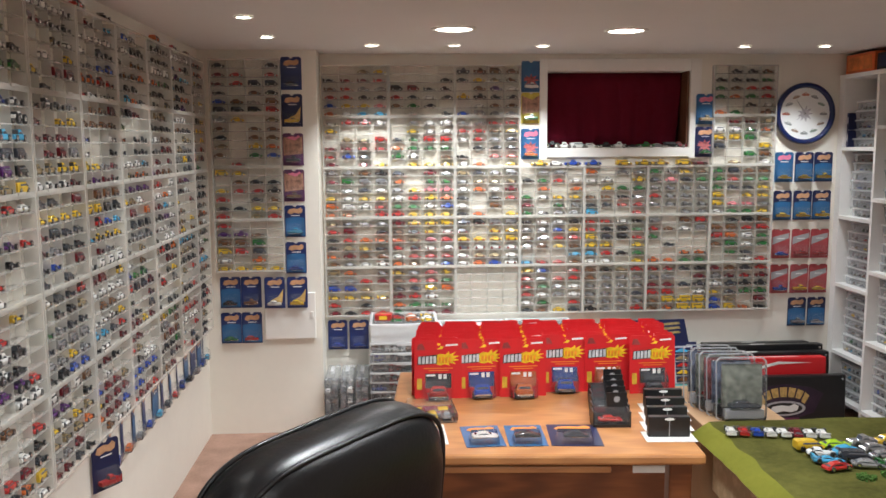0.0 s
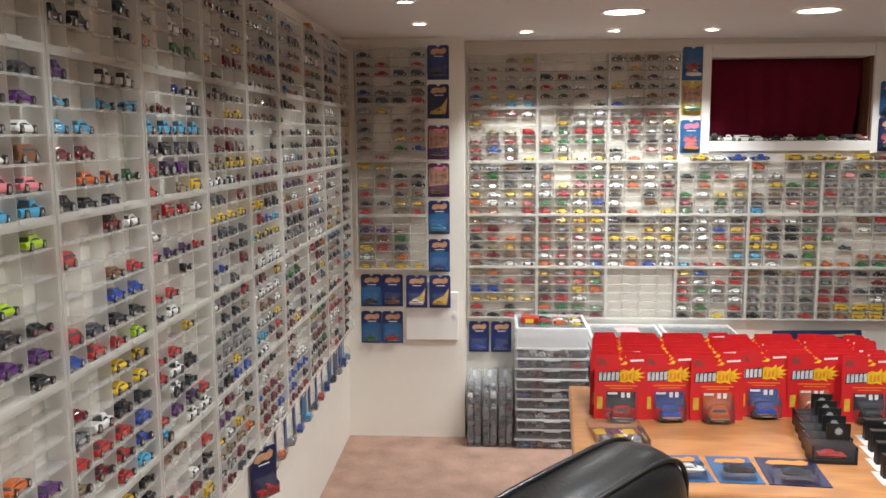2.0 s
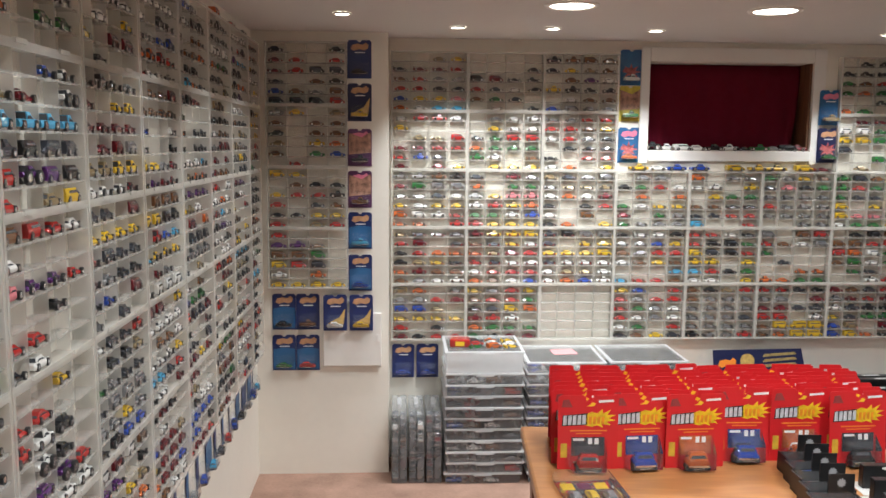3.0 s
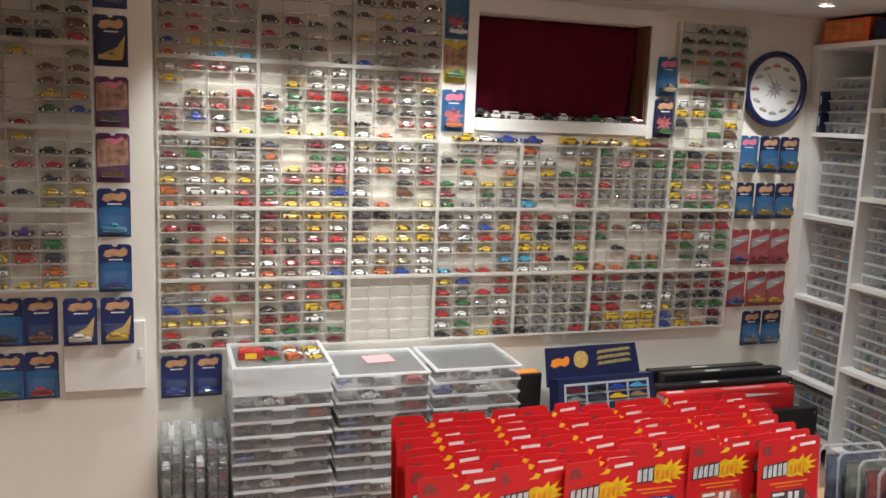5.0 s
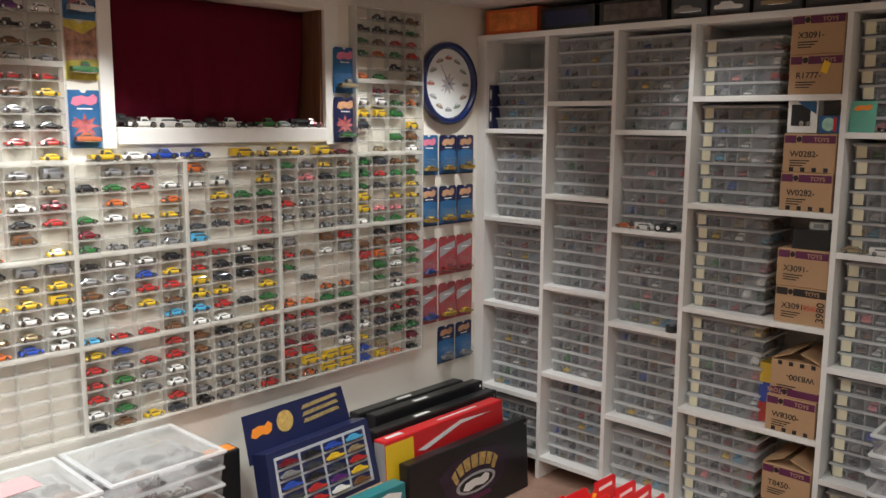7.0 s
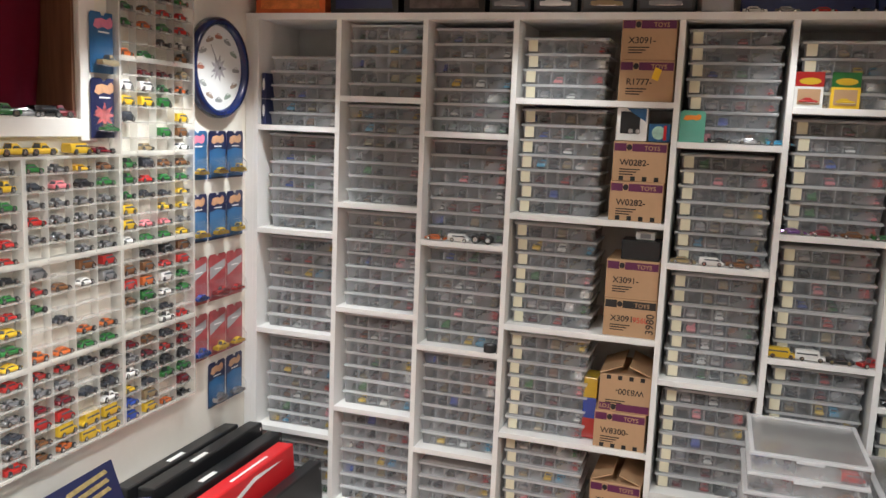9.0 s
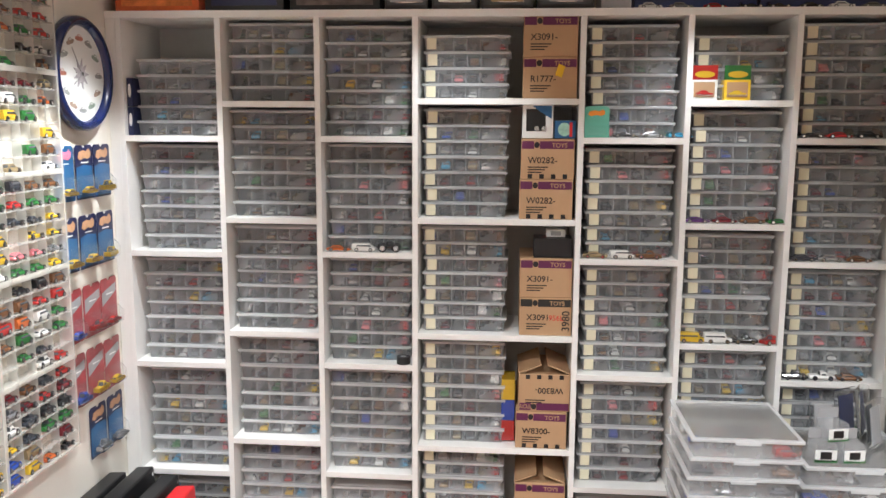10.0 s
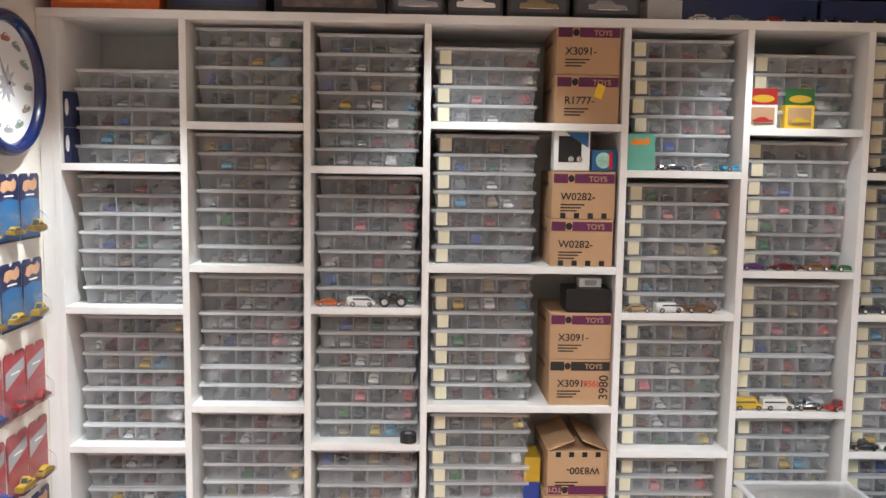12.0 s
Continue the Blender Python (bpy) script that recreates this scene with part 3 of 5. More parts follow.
def lid_mesh(w):
    bm = box(-0.003, -BOXD - 0.003, BOXH - 0.010, w + 0.003, 0.003, BOXH - 0.002, bevel=0.002)
    box(0.012, -BOXD + 0.012, BOXH - 0.002, w - 0.012, -0.012, BOXH - 0.0005, bm)
    return mesh_of("lid", bm, M_LID)


TRAY, LID = tray_mesh(BOXW), lid_mesh(BOXW)
PARTITION = mesh_of("partition", box(-0.0009, -BOXD + 0.008, 0.001, 0.0009, -0.01, BOXH - 0.012), M_PART)
FILLS = []
for k in range(28):
    hp = Heap()
    for i in range(6):
        if rng.random() < 0.84 and not (k % 2 and i == 0):
            p = rng.choice("rwwwsssskkygbcmmddddnnttti")
            for d in range(2):
                hp.add(rng.choice(WEIGHTED), p, pose(0.006 + (BOXW - 0.012) * (i + .5) / 6, -BOXD + 0.042 + 0.08 * d, 0.0015, 0, 0, -90) @ Matrix.Diagonal((0.95, 1.15, 1.15, 1)), True)
    FILLS.append(hp.mesh("toy_cars"))
LABEL = mesh_of("label", box(0.010, -BOXD + 0.0005, 0.004, 0.040, -BOXD + 0.003, 0.040), M_CREAM)


def storage_box(m, labelled, fill=None):
    b = thing("storage_box", "clear divided storage box of toy cars" + (", cream label," if labelled else "") + " on a shelf", "storage box", m, "storage boxes on the shelves")
    part("tray", TRAY, None, b)
    part("lid", LID, None, b, "cloudy snap-on lid")
    for i in range(1, 6):
        part("partition", PARTITION, None, b, "", pose(0.006 + (BOXW - 0.012) * i / 6, 0, 0))
    part("contents", FILLS[rng.randrange(28)] if fill is None else fill, None, b, "assorted small toy cars")["kind"] = "stuff"
    if labelled:
        part("label", LABEL, None, b, "cream paper label")
    return b


for c, zs in enumerate(COL_SHELVES):
    levels = [0.09, *sorted(zs)]
    tops = [*sorted(zs), TOP_Z - 0.003]
    for lv, (z0, z1) in enumerate(zip(levels, tops)):
        n = int((z1 - z0 - T - 0.004) / BOXH)
        if c == 0 and lv == 4:
            n = 5
        if c == 1 and lv == 4:
            n = 5
        if c in (5, 6) and lv == 0:
            continue
        wide = DIV[c] - DIV[c + 1] - 0.018
        slack = 0.012 if c == 3 else 0.024 if c == 0 else (wide - BOXW) * 0.5
        for k in range(n):
            jig = rng.uniform(-0.004, 0.004)
            storage_box(pose(SX + 0.045 + BOXD + rng.uniform(0, 0.012), DIV[c] - 0.009 - slack + jig, z0 + T / 2 + k * BOXH, 0, 0, -90 + rng.uniform(-.6, .6)), c >= 3)

# ---- desk ----
DX0, DX1, DY0, DY1, DZ = 0.0, 0.845, -0.81, 0.0, 0.70
desk = thing("desk", "varnished orange-brown wooden desk covered with carded toys", "desk", pose(-0.03, 2.885, 0, 0, 0, -4))
part("desktop", box(DX0, DY0, DZ - 0.03, DX1, DY1, DZ, bevel=0.008), M_DESK, desk)
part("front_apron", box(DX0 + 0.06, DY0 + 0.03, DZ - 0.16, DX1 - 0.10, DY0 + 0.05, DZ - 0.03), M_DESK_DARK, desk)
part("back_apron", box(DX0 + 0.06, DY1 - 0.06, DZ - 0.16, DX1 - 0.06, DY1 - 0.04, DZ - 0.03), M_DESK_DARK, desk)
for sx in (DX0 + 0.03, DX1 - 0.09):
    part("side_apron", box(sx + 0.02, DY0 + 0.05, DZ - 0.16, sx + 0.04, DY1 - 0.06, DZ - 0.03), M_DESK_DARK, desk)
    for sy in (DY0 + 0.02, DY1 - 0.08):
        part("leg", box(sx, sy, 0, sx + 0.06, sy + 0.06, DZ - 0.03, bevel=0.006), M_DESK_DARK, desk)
part("label", box(0.66, DY0 + 0.0285, DZ - 0.060, 0.745, DY0 + 0.0298, DZ - 0.040), M_WHITE, desk, "small white sticker")
part("drawer_pull", box(0.10, DY0 + 0.006, DZ - 0.052, 0.60, DY0 + 0.03, DZ - 0.034, bevel=0.004), M_DESK, desk, "long wooden drawer pull")

# ---- red carded cars on the desk ----
RW, RH = 0.150, 0.188


def slot_card(w, h):
    """A backing card with rounded top corners and a hanging notch."""
    k = 0.006
    return [(0, 0), (w, 0), (w, h - k), (w - k, h), (w * .58, h), (w * .58, h - .012), (w * .52, h - .018), (w * .46, h - .012), (w * .46, h - .004), (w * .42, h - .004), (w * .42, h), (k, h), (0, h - k)]


def blister_mesh(w, h, d):
    bm = bmesh.new()
    a = [bm.verts.new(p) for p in ((0, 0, 0), (w, 0, 0), (w, 0, h), (0, 0, h))]
    i = 0.006
    b = [bm.verts.new(p) for p in ((i, -d, i), (w - i, -d, i), (w - i, -d, h * .62), (i, -d, h * .62))]
    c = [bm.verts.new(p) for p in ((w - i, -d * .45, h - i), (i, -d * .45, h - i))]
    bm.faces.new(b)
    bm.faces.new((b[3], b[2], c[0], c[1]))
    for q in ((a[0], a[1], b[1], b[0]), (a[1], a[2], c[0], b[2], b[1]), (a[3], a[0], b[0], b[3], c[1]), (a[2], a[3], c[1], c[0])):
        bm.faces.new(q)
    bmesh.ops.recalc_face_normals(bm, faces=bm.faces)
    return mesh_of("blister", bm, M_CLEAR)


RED_CARD = mesh_of("backing_card", plate(slot_card(RW, RH), 0.0012), M_RED)
RED_BLISTER = blister_mesh(0.090, 0.080, 0.043)
FLAMES = [(0.068, 0.112), (0.084, 0.108), (0.097, 0.112), (0.113, 0.106), (0.108, 0.115), (0.132, 0.112), (0.121, 0.121), (0.143, 0.124), (0.125, 0.130), (0.144, 0.138),
          (0.122, 0.138), (0.132, 0.152), (0.112, 0.142), (0.110, 0.153), (0.098, 0.142), (0.084, 0.146), (0.068, 0.140)]
RED_STAR = mesh_of("flame_print", plate(FLAMES, 0.0005, y=-0.0014), mat("flame_print", (0.85, 0.50, 0.02), 0.35, vary=0.35, scale=55))
bm = bmesh.new()
for k in range(4):
    plate([(0.076 + 0.0105 * k, 0.116), (0.083 + 0.0105 * k, 0.115), (0.084 + 0.0105 * k, 0.135), (0.077 + 0.0105 * k, 0.133)], 0.0004, bm, y=-0.0020)
RED_FLAME_BARS = mesh_of("flame_bar", bm, mat("deep_flame_print", (0.75, 0.26, 0.02), 0.35, vary=0.3, scale=60))
RED_BLOCK = mesh_of("emblem", plate([(0.009, 0.110), (0.073, 0.113), (0.073, 0.143), (0.012, 0.137)], 0.0005, y=-0.0014), M_INK)
bm = bmesh.new()
for k in range(5):
    x = 0.0125 + 0.0118 * k
    plate([(x, 0.1125 + 0.0005 * k), (x + 0.0088, 0.113 + 0.0005 * k), (x + 0.0094, 0.1375 + 0.0005 * k), (x + 0.001, 0.136 + 0.0005 * k)], 0.0004, bm, y=-0.0020)
RED_LETTERS = mesh_of("emblem_stripe", bm, mat("silver_print", (0.55, 0.56, 0.58), 0.3, vary=0.6, scale=70))
bm = plate([(0.030, 0.097), (0.122, 0.097), (0.122, 0.100), (0.030, 0.100)], 0.0004, y=-0.0014)
plate([(0.045, 0.090), (0.108, 0.090), (0.108, 0.0925), (0.045, 0.0925)], 0.0004, bm, y=-0.0014)
RED_BARS = mesh_of("print_bar", bm, M_ORANGE)
RED_INSERTS = {k: mesh_of("insert", plate([(0.034, 0.034), (0.117, 0.034), (0.117, 0.082), (0.034, 0.082)], 0.0005, y=-0.0014), mat(n + "_insert_print", c, 0.25, vary=0.5, scale=70))
               for k, n, c in (("k", "black", (0.04, 0.042, 0.05)), ("b", "blue", (0.03, 0.06, 0.22)), ("o", "orange", (0.5, 0.12, 0.04)), ("w", "pale", (0.45, 0.46, 0.5)))}
bm = plate([(0.076, 0.064), (0.086, 0.064), (0.086, 0.079), (0.076, 0.079)], 0.0004, y=-0.0020)
plate([(0.092, 0.064), (0.102, 0.064), (0.102, 0.079), (0.092, 0.079)], 0.0004, bm, y=-0.0020)
plate([(0.038, 0.073), (0.066, 0.073), (0.066, 0.079), (0.038, 0.079)], 0.0004, bm, y=-0.0020)
RED_NUMBER = mesh_of("number_bar", bm, M_WHITE)
RED_TAG = mesh_of("corner_print", plate([(0.100, 0.169), (0.138, 0.171), (0.138, 0.177), (0.100, 0.175)], 0.0004, y=-0.0014), M_WHITE)
RED_BASE = mesh_of("car_base", box(0.045, -0.036, 0.005, 0.105, -0.004, 0.012, bevel=0.002), M_INK)
bm = box(0.044, -0.034, 0.002, 0.056, -0.010, 0.020, bevel=0.004)
box(0.094, -0.034, 0.002, 0.106, -0.010, 0.020, bm, bevel=0.004)
RED_TYRES = mesh_of("tyre_pair", bm, M_TYRE)
bm = box(0.049, -0.0375, 0.0125, 0.058, -0.035, 0.0165, bevel=0.001)
box(0.092, -0.0375, 0.0125, 0.101, -0.035, 0.0165, bm, bevel=0.001)
box(0.060, -0.0372, 0.0065, 0.090, -0.035, 0.0095, bm, bevel=0.001)
RED_CHROME = mesh_of("headlight_bar", bm, M_CHROME)
RED_MARK = mesh_of("corner_mark", plate([(0.008, 0.158), (0.036, 0.158), (0.026, 0.178), (0.012, 0.176)], 0.0004, y=-0.0014), mat("dusky_red_print", (0.30, 0.05, 0.05), 0.4, vary=0.3, scale=40))
RED_SWOOSH = mesh_of("swoosh", plate([(0.070, 0.160), (0.088, 0.160), (0.094, 0.167), (0.084, 0.171), (0.080, 0.165)], 0.0004, y=-0.0014), M_YELLOW)
RED_SIDE = mesh_of("side_print", plate([(0.008, 0.03), (0.024, 0.03), (0.024, 0.066), (0.008, 0.066)], 0.0004, y=-0.0014), mat("mustard_print", (0.6, 0.38, 0.04), 0.4, vary=0.3, scale=60))


def red_pack(m, paint):
    c = thing("carded_toy_car", "red blister card with yellow flames and toy car", "carded toy", m, "red carded cars on the desk")
    part("backing_card", RED_CARD, None, c)
    part("flame_print", RED_STAR, None, c, "yellow printed flames")
    part("flame_bar", RED_FLAME_BARS, None, c)
    part("emblem", RED_BLOCK, None, c, "silver and black printed emblem")
    part("emblem_stripe", RED_LETTERS, None, c)
    part("print_bar", RED_BARS, None, c)
    part("insert", RED_INSERTS[{"b": "b", "o": "o", "w": "w", "y": "o", "s": "w"}.get(paint, "k")], None, c)
    part("number_bar", RED_NUMBER, None, c)
    part("corner_print", RED_TAG, None, c)
    part("side_print", RED_SIDE, None, c)
    part("blister", RED_BLISTER, None, c, "clear plastic blister", pose(0.030, -0.0013, 0.001))
    nose = pose(0.075, -0.019, 0.006, 0, 0, -90) @ Matrix.Diagonal((0.50, 2.25, 2.0, 1))
    part("car_body", toy_mesh("sedan", "body", paint), None, c, "", nose)
    part("car_base", RED_BASE, None, c, "black plastic base")
    part("tyre_pair", RED_TYRES, None, c)
    part("headlight_bar", RED_CHROME, None, c, "chromed headlights and grille")
    part("corner_mark", RED_MARK, None, c)
    part("swoosh", RED_SWOOSH, None, c)
    part("car_canopy", toy_mesh("sedan", "window", "k"), None, c, "", nose)
    return c


FRONT_PAINT = "rbokwk"
for i in range(6):
    for j in range(8):
        x = 0.010 + 0.1385 * i + rng.uniform(-.004, .004) + 0.004 * j
        y = 2.560 + 0.038 * j + rng.uniform(-.004, .004) + (0.05 if i in (3, 4) and j == 0 else 0)
        red_pack(pose(x + rng.uniform(-.006, .006), y, DZ + 0.0005, -3 + rng.uniform(-4, 3), 0, rng.uniform(-5, 5)), FRONT_PAINT[i] if j == 0 else rng.choice("rbkwyos"))

# ---- chair ----
chair = thing("office_chair", "black leather high-backed office chair with piped seams", "chair", pose(-0.215, 1.40, 0, 0, 0, 52))


def cushion(w, d, h, m, corner=0.45, roundness=0.75):
    """A stuffed cushion: a rounded slab, w wide, h high, d thick, standing on its lower edge."""
    bm = bmesh.new()
    pw = lambda v, e: math.copysign(abs(v) ** e, v)
    NU, NV = 48, 20
    rings = []
    for j in range(1, NV):
        eta = -math.pi / 2 + math.pi * j / NV
        y, r = d / 2 * pw(math.sin(eta), roundness), pw(math.cos(eta), 0.38)
        ring = []
        for i in range(NU):
            om = 2 * math.pi * i / NU
            wob = 1 + 0.012 * noise.noise(Vector((math.cos(om) * 2, math.sin(om) * 2, y * 9)))
            ring.append(bm.verts.new((w / 2 * r * wob * pw(math.cos(om), corner), y, h / 2 + h / 2 * r * wob * pw(math.sin(om), corner))))
        rings.append(ring)
    for a, b in zip(rings, rings[1:]):
        for i in range(NU):
            bm.faces.new((a[i], a[(i + 1) % NU], b[(i + 1) % NU], b[i]))
    bm.faces.new(rings[0][::-1])
    bm.faces.new(rings[-1])
    bmesh.ops.recalc_face_normals(bm, faces=bm.faces)
    bmesh.ops.transform(bm, matrix=m, verts=bm.verts)
    for f in bm.faces:
        f.smooth = True
    return bm


def piping(w, h, y, m, r=0.005, corner=0.45):
    bm = bmesh.new()
    pw = lambda v, e: math.copysign(abs(v) ** e, v)
    pts = [Vector((w / 2 * pw(math.cos(t), corner), y, h / 2 + h / 2 * pw(math.sin(t), corner))) for t in np.linspace(0, 2 * math.pi, 64, endpoint=False)]
    rings = []
    for i, p in enumerate(pts):
        out = (p - Vector((0, y, h / 2))).normalized()
        rings.append([bm.verts.new(p + r * (math.cos(k * math.pi / 3) * out + math.sin(k * math.pi / 3) * Vector((0, 1, 0)))) for k in range(6)])
    for a, b in zip(rings, rings[1:] + rings[:1]):
        for k in range(6):
            bm.faces.new((a[k], a[(k + 1) % 6], b[(k + 1) % 6], b[k])).smooth = True
    bmesh.ops.transform(bm, matrix=m, verts=bm.verts)
    return bm


LEAN = pose(0, 0, 0.42, 8, 0, 0)
part("backrest", cushion(0.58, 0.17, 0.62, LEAN), M_LEATHER, chair)
for y in (-0.045, 0.045):
    part("piping", piping(0.566, 0.606, y, LEAN @ pose(0, 0, 0.007), 0.0045), M_LEATHER, chair)
part("head_panel", cushion(0.38, 0.09, 0.20, pose(0, 0.05, 0.76, 8, 0, 0)), M_LEATHER, chair)
part("seat", cushion(0.54, 0.14, 0.50, pose(0, 0.50, 0.46, 90, 0, 0)), M_LEATHER, chair)
part("column", cyl(0.03, 0.30, 16, m=pose(0, 0.25, 0.25)), M_BLACK, chair)
for k in range(5):
    part("base_leg", box(-0.02, 0, 0.05, 0.02, 0.30, 0.085, bevel=0.006), M_BLACK, chair, "", pose(0, 0.25, 0) @ pose(0, 0, 0, 0, 0, 72 * k))
    part("castor", cyl(0.025, 0.04, 14, m=pose(0, 0.28, 0.025, 0, 90, 0)), M_BLACK, chair, "", pose(0, 0.25, 0) @ pose(0, 0, 0, 0, 0, 72 * k))
for sx in (-0.27, 0.27):
    part("armrest", box(sx - 0.03, 0.12, 0.64, sx + 0.03, 0.40, 0.68, bevel=0.012), M_LEATHER, chair)
    part("arm_post", box(sx - 0.015, 0.24, 0.42, sx + 0.015, 0.29, 0.645, bevel=0.005), M_BLACK, chair)

# ---- model landscape table ----
table = thing("landscape_table", "low table with a green felt model landscape and parked toy cars", "table", pose(0, 0, 0))
bm = bmesh.new()
GN = 40
TX0, TX1, TY0, TY1, TZ = 0.90, 1.52, 1.35, 2.37, 0.655
MAT_Y1 = 2.385
vs = [[bm.verts.new((TX0 - 0.05 + (TX1 - TX0 + 0.1) * i / GN, TY0 + (MAT_Y1 - TY0) * j / GN, 0)) for j in range(GN + 1)] for i in range(GN + 1)]
for i in range(GN + 1):
    for j in range(GN + 1):
        v = vs[i][j]
        n = noise.noise(Vector((v.co.x * 5, v.co.y * 5, 0)))
        v.co.z = TZ + 0.006 + 0.006 * n - max(0, TX0 - v.co.x) * 0.7
        v.co.x += 0.012 * noise.noise(Vector((i * .3, j * .3, 4)))
for i in range(GN):
    for j in range(GN):
        f = bm.faces.new((vs[i][j], vs[i + 1][j], vs[i + 1][j + 1], vs[i][j + 1]))
        f.smooth = True
        f.material_index = 1 if i < 3 else 0
part("felt_sheet", mesh_of("felt_sheet", bm, M_MAT, M_OLIVE), None, table, "mottled green felt ground sheet")
part("tabletop", box(TX0, TY0, TZ - 0.03, TX1, TY1, TZ - 0.006, bevel=0.003), M_PALE_WOOD, table)
part("side_board", box(TX0 + 0.01, TY0 + 0.01, TZ - 0.20, TX0 + 0.03, TY1 - 0.01, TZ - 0.03), M_PALE_WOOD, table)
for sx in (TX0 + 0.03, TX1 - 0.08):
    for sy in (TY0 + 0.02, TY1 - 0.07):
        part("leg", box(sx, sy, 0, sx + 0.05, sy + 0.05, TZ - 0.03), M_PALE_WOOD, table)

# ---- lamps in the ceiling ----

def downlight(x, y, r, bulb, name, label):
    d = thing(name, label, "ceiling lamp", pose(x, y, CEIL), "recessed ceiling lamps")
    bm = bmesh.new()
    n = 28
    prof = ((r * 1.25, -0.001), (r * 1.22, -0.006), (r * 1.02, -0.007), (r, -0.002))
    rings = [[bm.verts.new((q * math.cos(2 * math.pi * i / n), q * math.sin(2 * math.pi * i / n), z)) for i in range(n)] for q, z in prof]
    for a, b in zip(rings, rings[1:]):
        for i in range(n):
            bm.faces.new((a[i], a[(i + 1) % n], b[(i + 1) % n], b[i])).smooth = True
    part("trim_ring", bm, M_TRIM, d)
    part("diffuser", cyl(r, 0.002, 28, m=pose(0, 0, -0.0025)), bulb, d, "lit diffuser")


for lx, ly in BIG_LAMPS:
    downlight(lx, ly, 0.075, M_BULB, "downlight", "large round recessed ceiling lamp, lit")
for lx, ly in WALL_SPOTS:
    downlight(lx, ly, 0.028, M_SPOT_BULB, "spot_lamp", "small round recessed ceiling spot, lit")

# ---- window ----
win = thing("window_1", "small high basement window with white casing and burgundy curtain", "window", pose(0, 0, 0), "", "structure")
cy = WALL_B - 0.014
part("casing", box(WX0 - 0.042, cy, WZ0 - 0.062, WX0, WALL_B - 0.001, WZ1 + 0.065, bevel=0.003), M_TRIM, win)
part("casing", box(WX1, cy, WZ0 - 0.062, WX1 + 0.06, WALL_B - 0.001, WZ1 + 0.065, bevel=0.003), M_TRIM, win)
part("casing", box(WX0, cy, WZ1, WX1, WALL_B - 0.001, WZ1 + 0.065, bevel=0.003), M_TRIM, win)
part("sill", box(WX0, cy - 0.008, WZ0 - 0.05, WX1, WALL_B + 0.12, WZ0 - 0.002, bevel=0.003), M_TRIM, win)
part("jamb", box(WX1 - 0.012, WALL_B + 0.002, WZ0, WX1 - 0.001, 4.64, WZ1), wood_mat("jamb_wood", (0.10, 0.04, 0.02), (0.18, 0.08, 0.04), 0.5, 2), win, "brown wooden jamb")
bm = bmesh.new()
NC = 60
rows = []
for j in range(7):
    z = WZ1 - 0.003 - (WZ1 - WZ0 - 0.012) * j / 6
    right = WX1 - 0.014 - 0.03 * (j / 6) ** 2
    rows.append([bm.verts.new((WX0 + 0.004 + (right - WX0 - 0.004) * i / NC, 4.575 + 0.006 * math.sin(i * 0.8 + 0.5 * math.sin(j)) * (0.4 + j / 10) + 0.003 * noise.noise(Vector((i * .35, j * .5, 0))), z)) for i in range(NC + 1)])
for a, b in zip(rows, rows[1:]):
    for i in range(NC):
        bm.faces.new((a[i], a[i + 1], b[i + 1], b[i])).smooth = True
curtain = new("curtain", mesh_of("curtain", bm, M_CURTAIN))
sol = curtain.modifiers.new("thickness", "SOLIDIFY")
sol.thickness = 0.003
tagged(curtain, "burgundy cloth curtain drawn across the basement window", "curtain")
for k, (px, ch, kind) in enumerate(((0.82, "k", "monster"), (0.88, "w", "pickup"), (0.96, "w", "van"), (1.03, "w", "sedan"), (1.11, "k", "pickup"), (1.18, "w", "pickup"), (1.26, "k", "racer"), (1.33, "g", "pickup"), (1.40, "s", "coupe"), (1.47, "k", "van"), (1.51, "m", "pickup"))):
    toy_car(kind, ch, pose(px, 4.495 if kind != "monster" else 4.51, WZ0 - 0.0015, 0, 0, rng.uniform(-12, 12)) @ Matrix.Scale(1.3, 4), "on the window sill")
for k, (px, ch, kind) in enumerate(((0.74, "y", "pickup"), (0.83, "w", "sedan"), (0.92, "b", "pickup"), (1.03, "b", "pickup"), (1.20, "y", "van"), (1.31, "y", "pickup"), (1.40, "y", "pickup"), (1.53, "y", "van"), (1.62, "m", "racer"))):
    toy_car(kind, ch, pose(px, WALL_B - 0.026, 1.382 + 0.0012, 0, 0, rng.uniform(-4, 4)) @ Matrix.Scale(1.25, 4), "on top of a wall case")
for px, py, ch, kind in ((-0.985, 2.62, "r", "pickup"), (-0.985, 2.86, "k", "racer"), (-0.985, 3.45, "o", "van"), (-0.985, 3.72, "r", "coupe"), (-0.985, 3.95, "k", "coupe")):
    toy_car(kind, ch, pose(px, py, 1.648 + CH + 0.0012, 0, 0, 90), "on top of a wall case")

# ---- clock ----
clock = thing("wall_clock", "round wall clock with navy rim and cars for numerals", "clock", pose(2.195, WALL_B, 1.655))
bm = bmesh.new()
prof = ((0.150, 0), (0.166, -0.008), (0.166, -0.030), (0.156, -0.042), (0.142, -0.036), (0.138, -0.020))
rings = [[bm.verts.new((r * math.cos(2 * math.pi * i / 48), y, r * math.sin(2 * math.pi * i / 48))) for i in range(48)] for r, y in prof]
for a, b in zip(rings, rings[1:]):
    for i in range(48):
        bm.faces.new((a[i], b[i], b[(i + 1) % 48], a[(i + 1) % 48])).smooth = True
part("rim", bm, M_CLOCK_RIM, clock, "glossy navy blue rim")
part("dial", cyl(0.139, 0.004, 48, m=pose(0, -0.018, 0, 90, 0, 0)), M_WHITE, clock, "white dial")
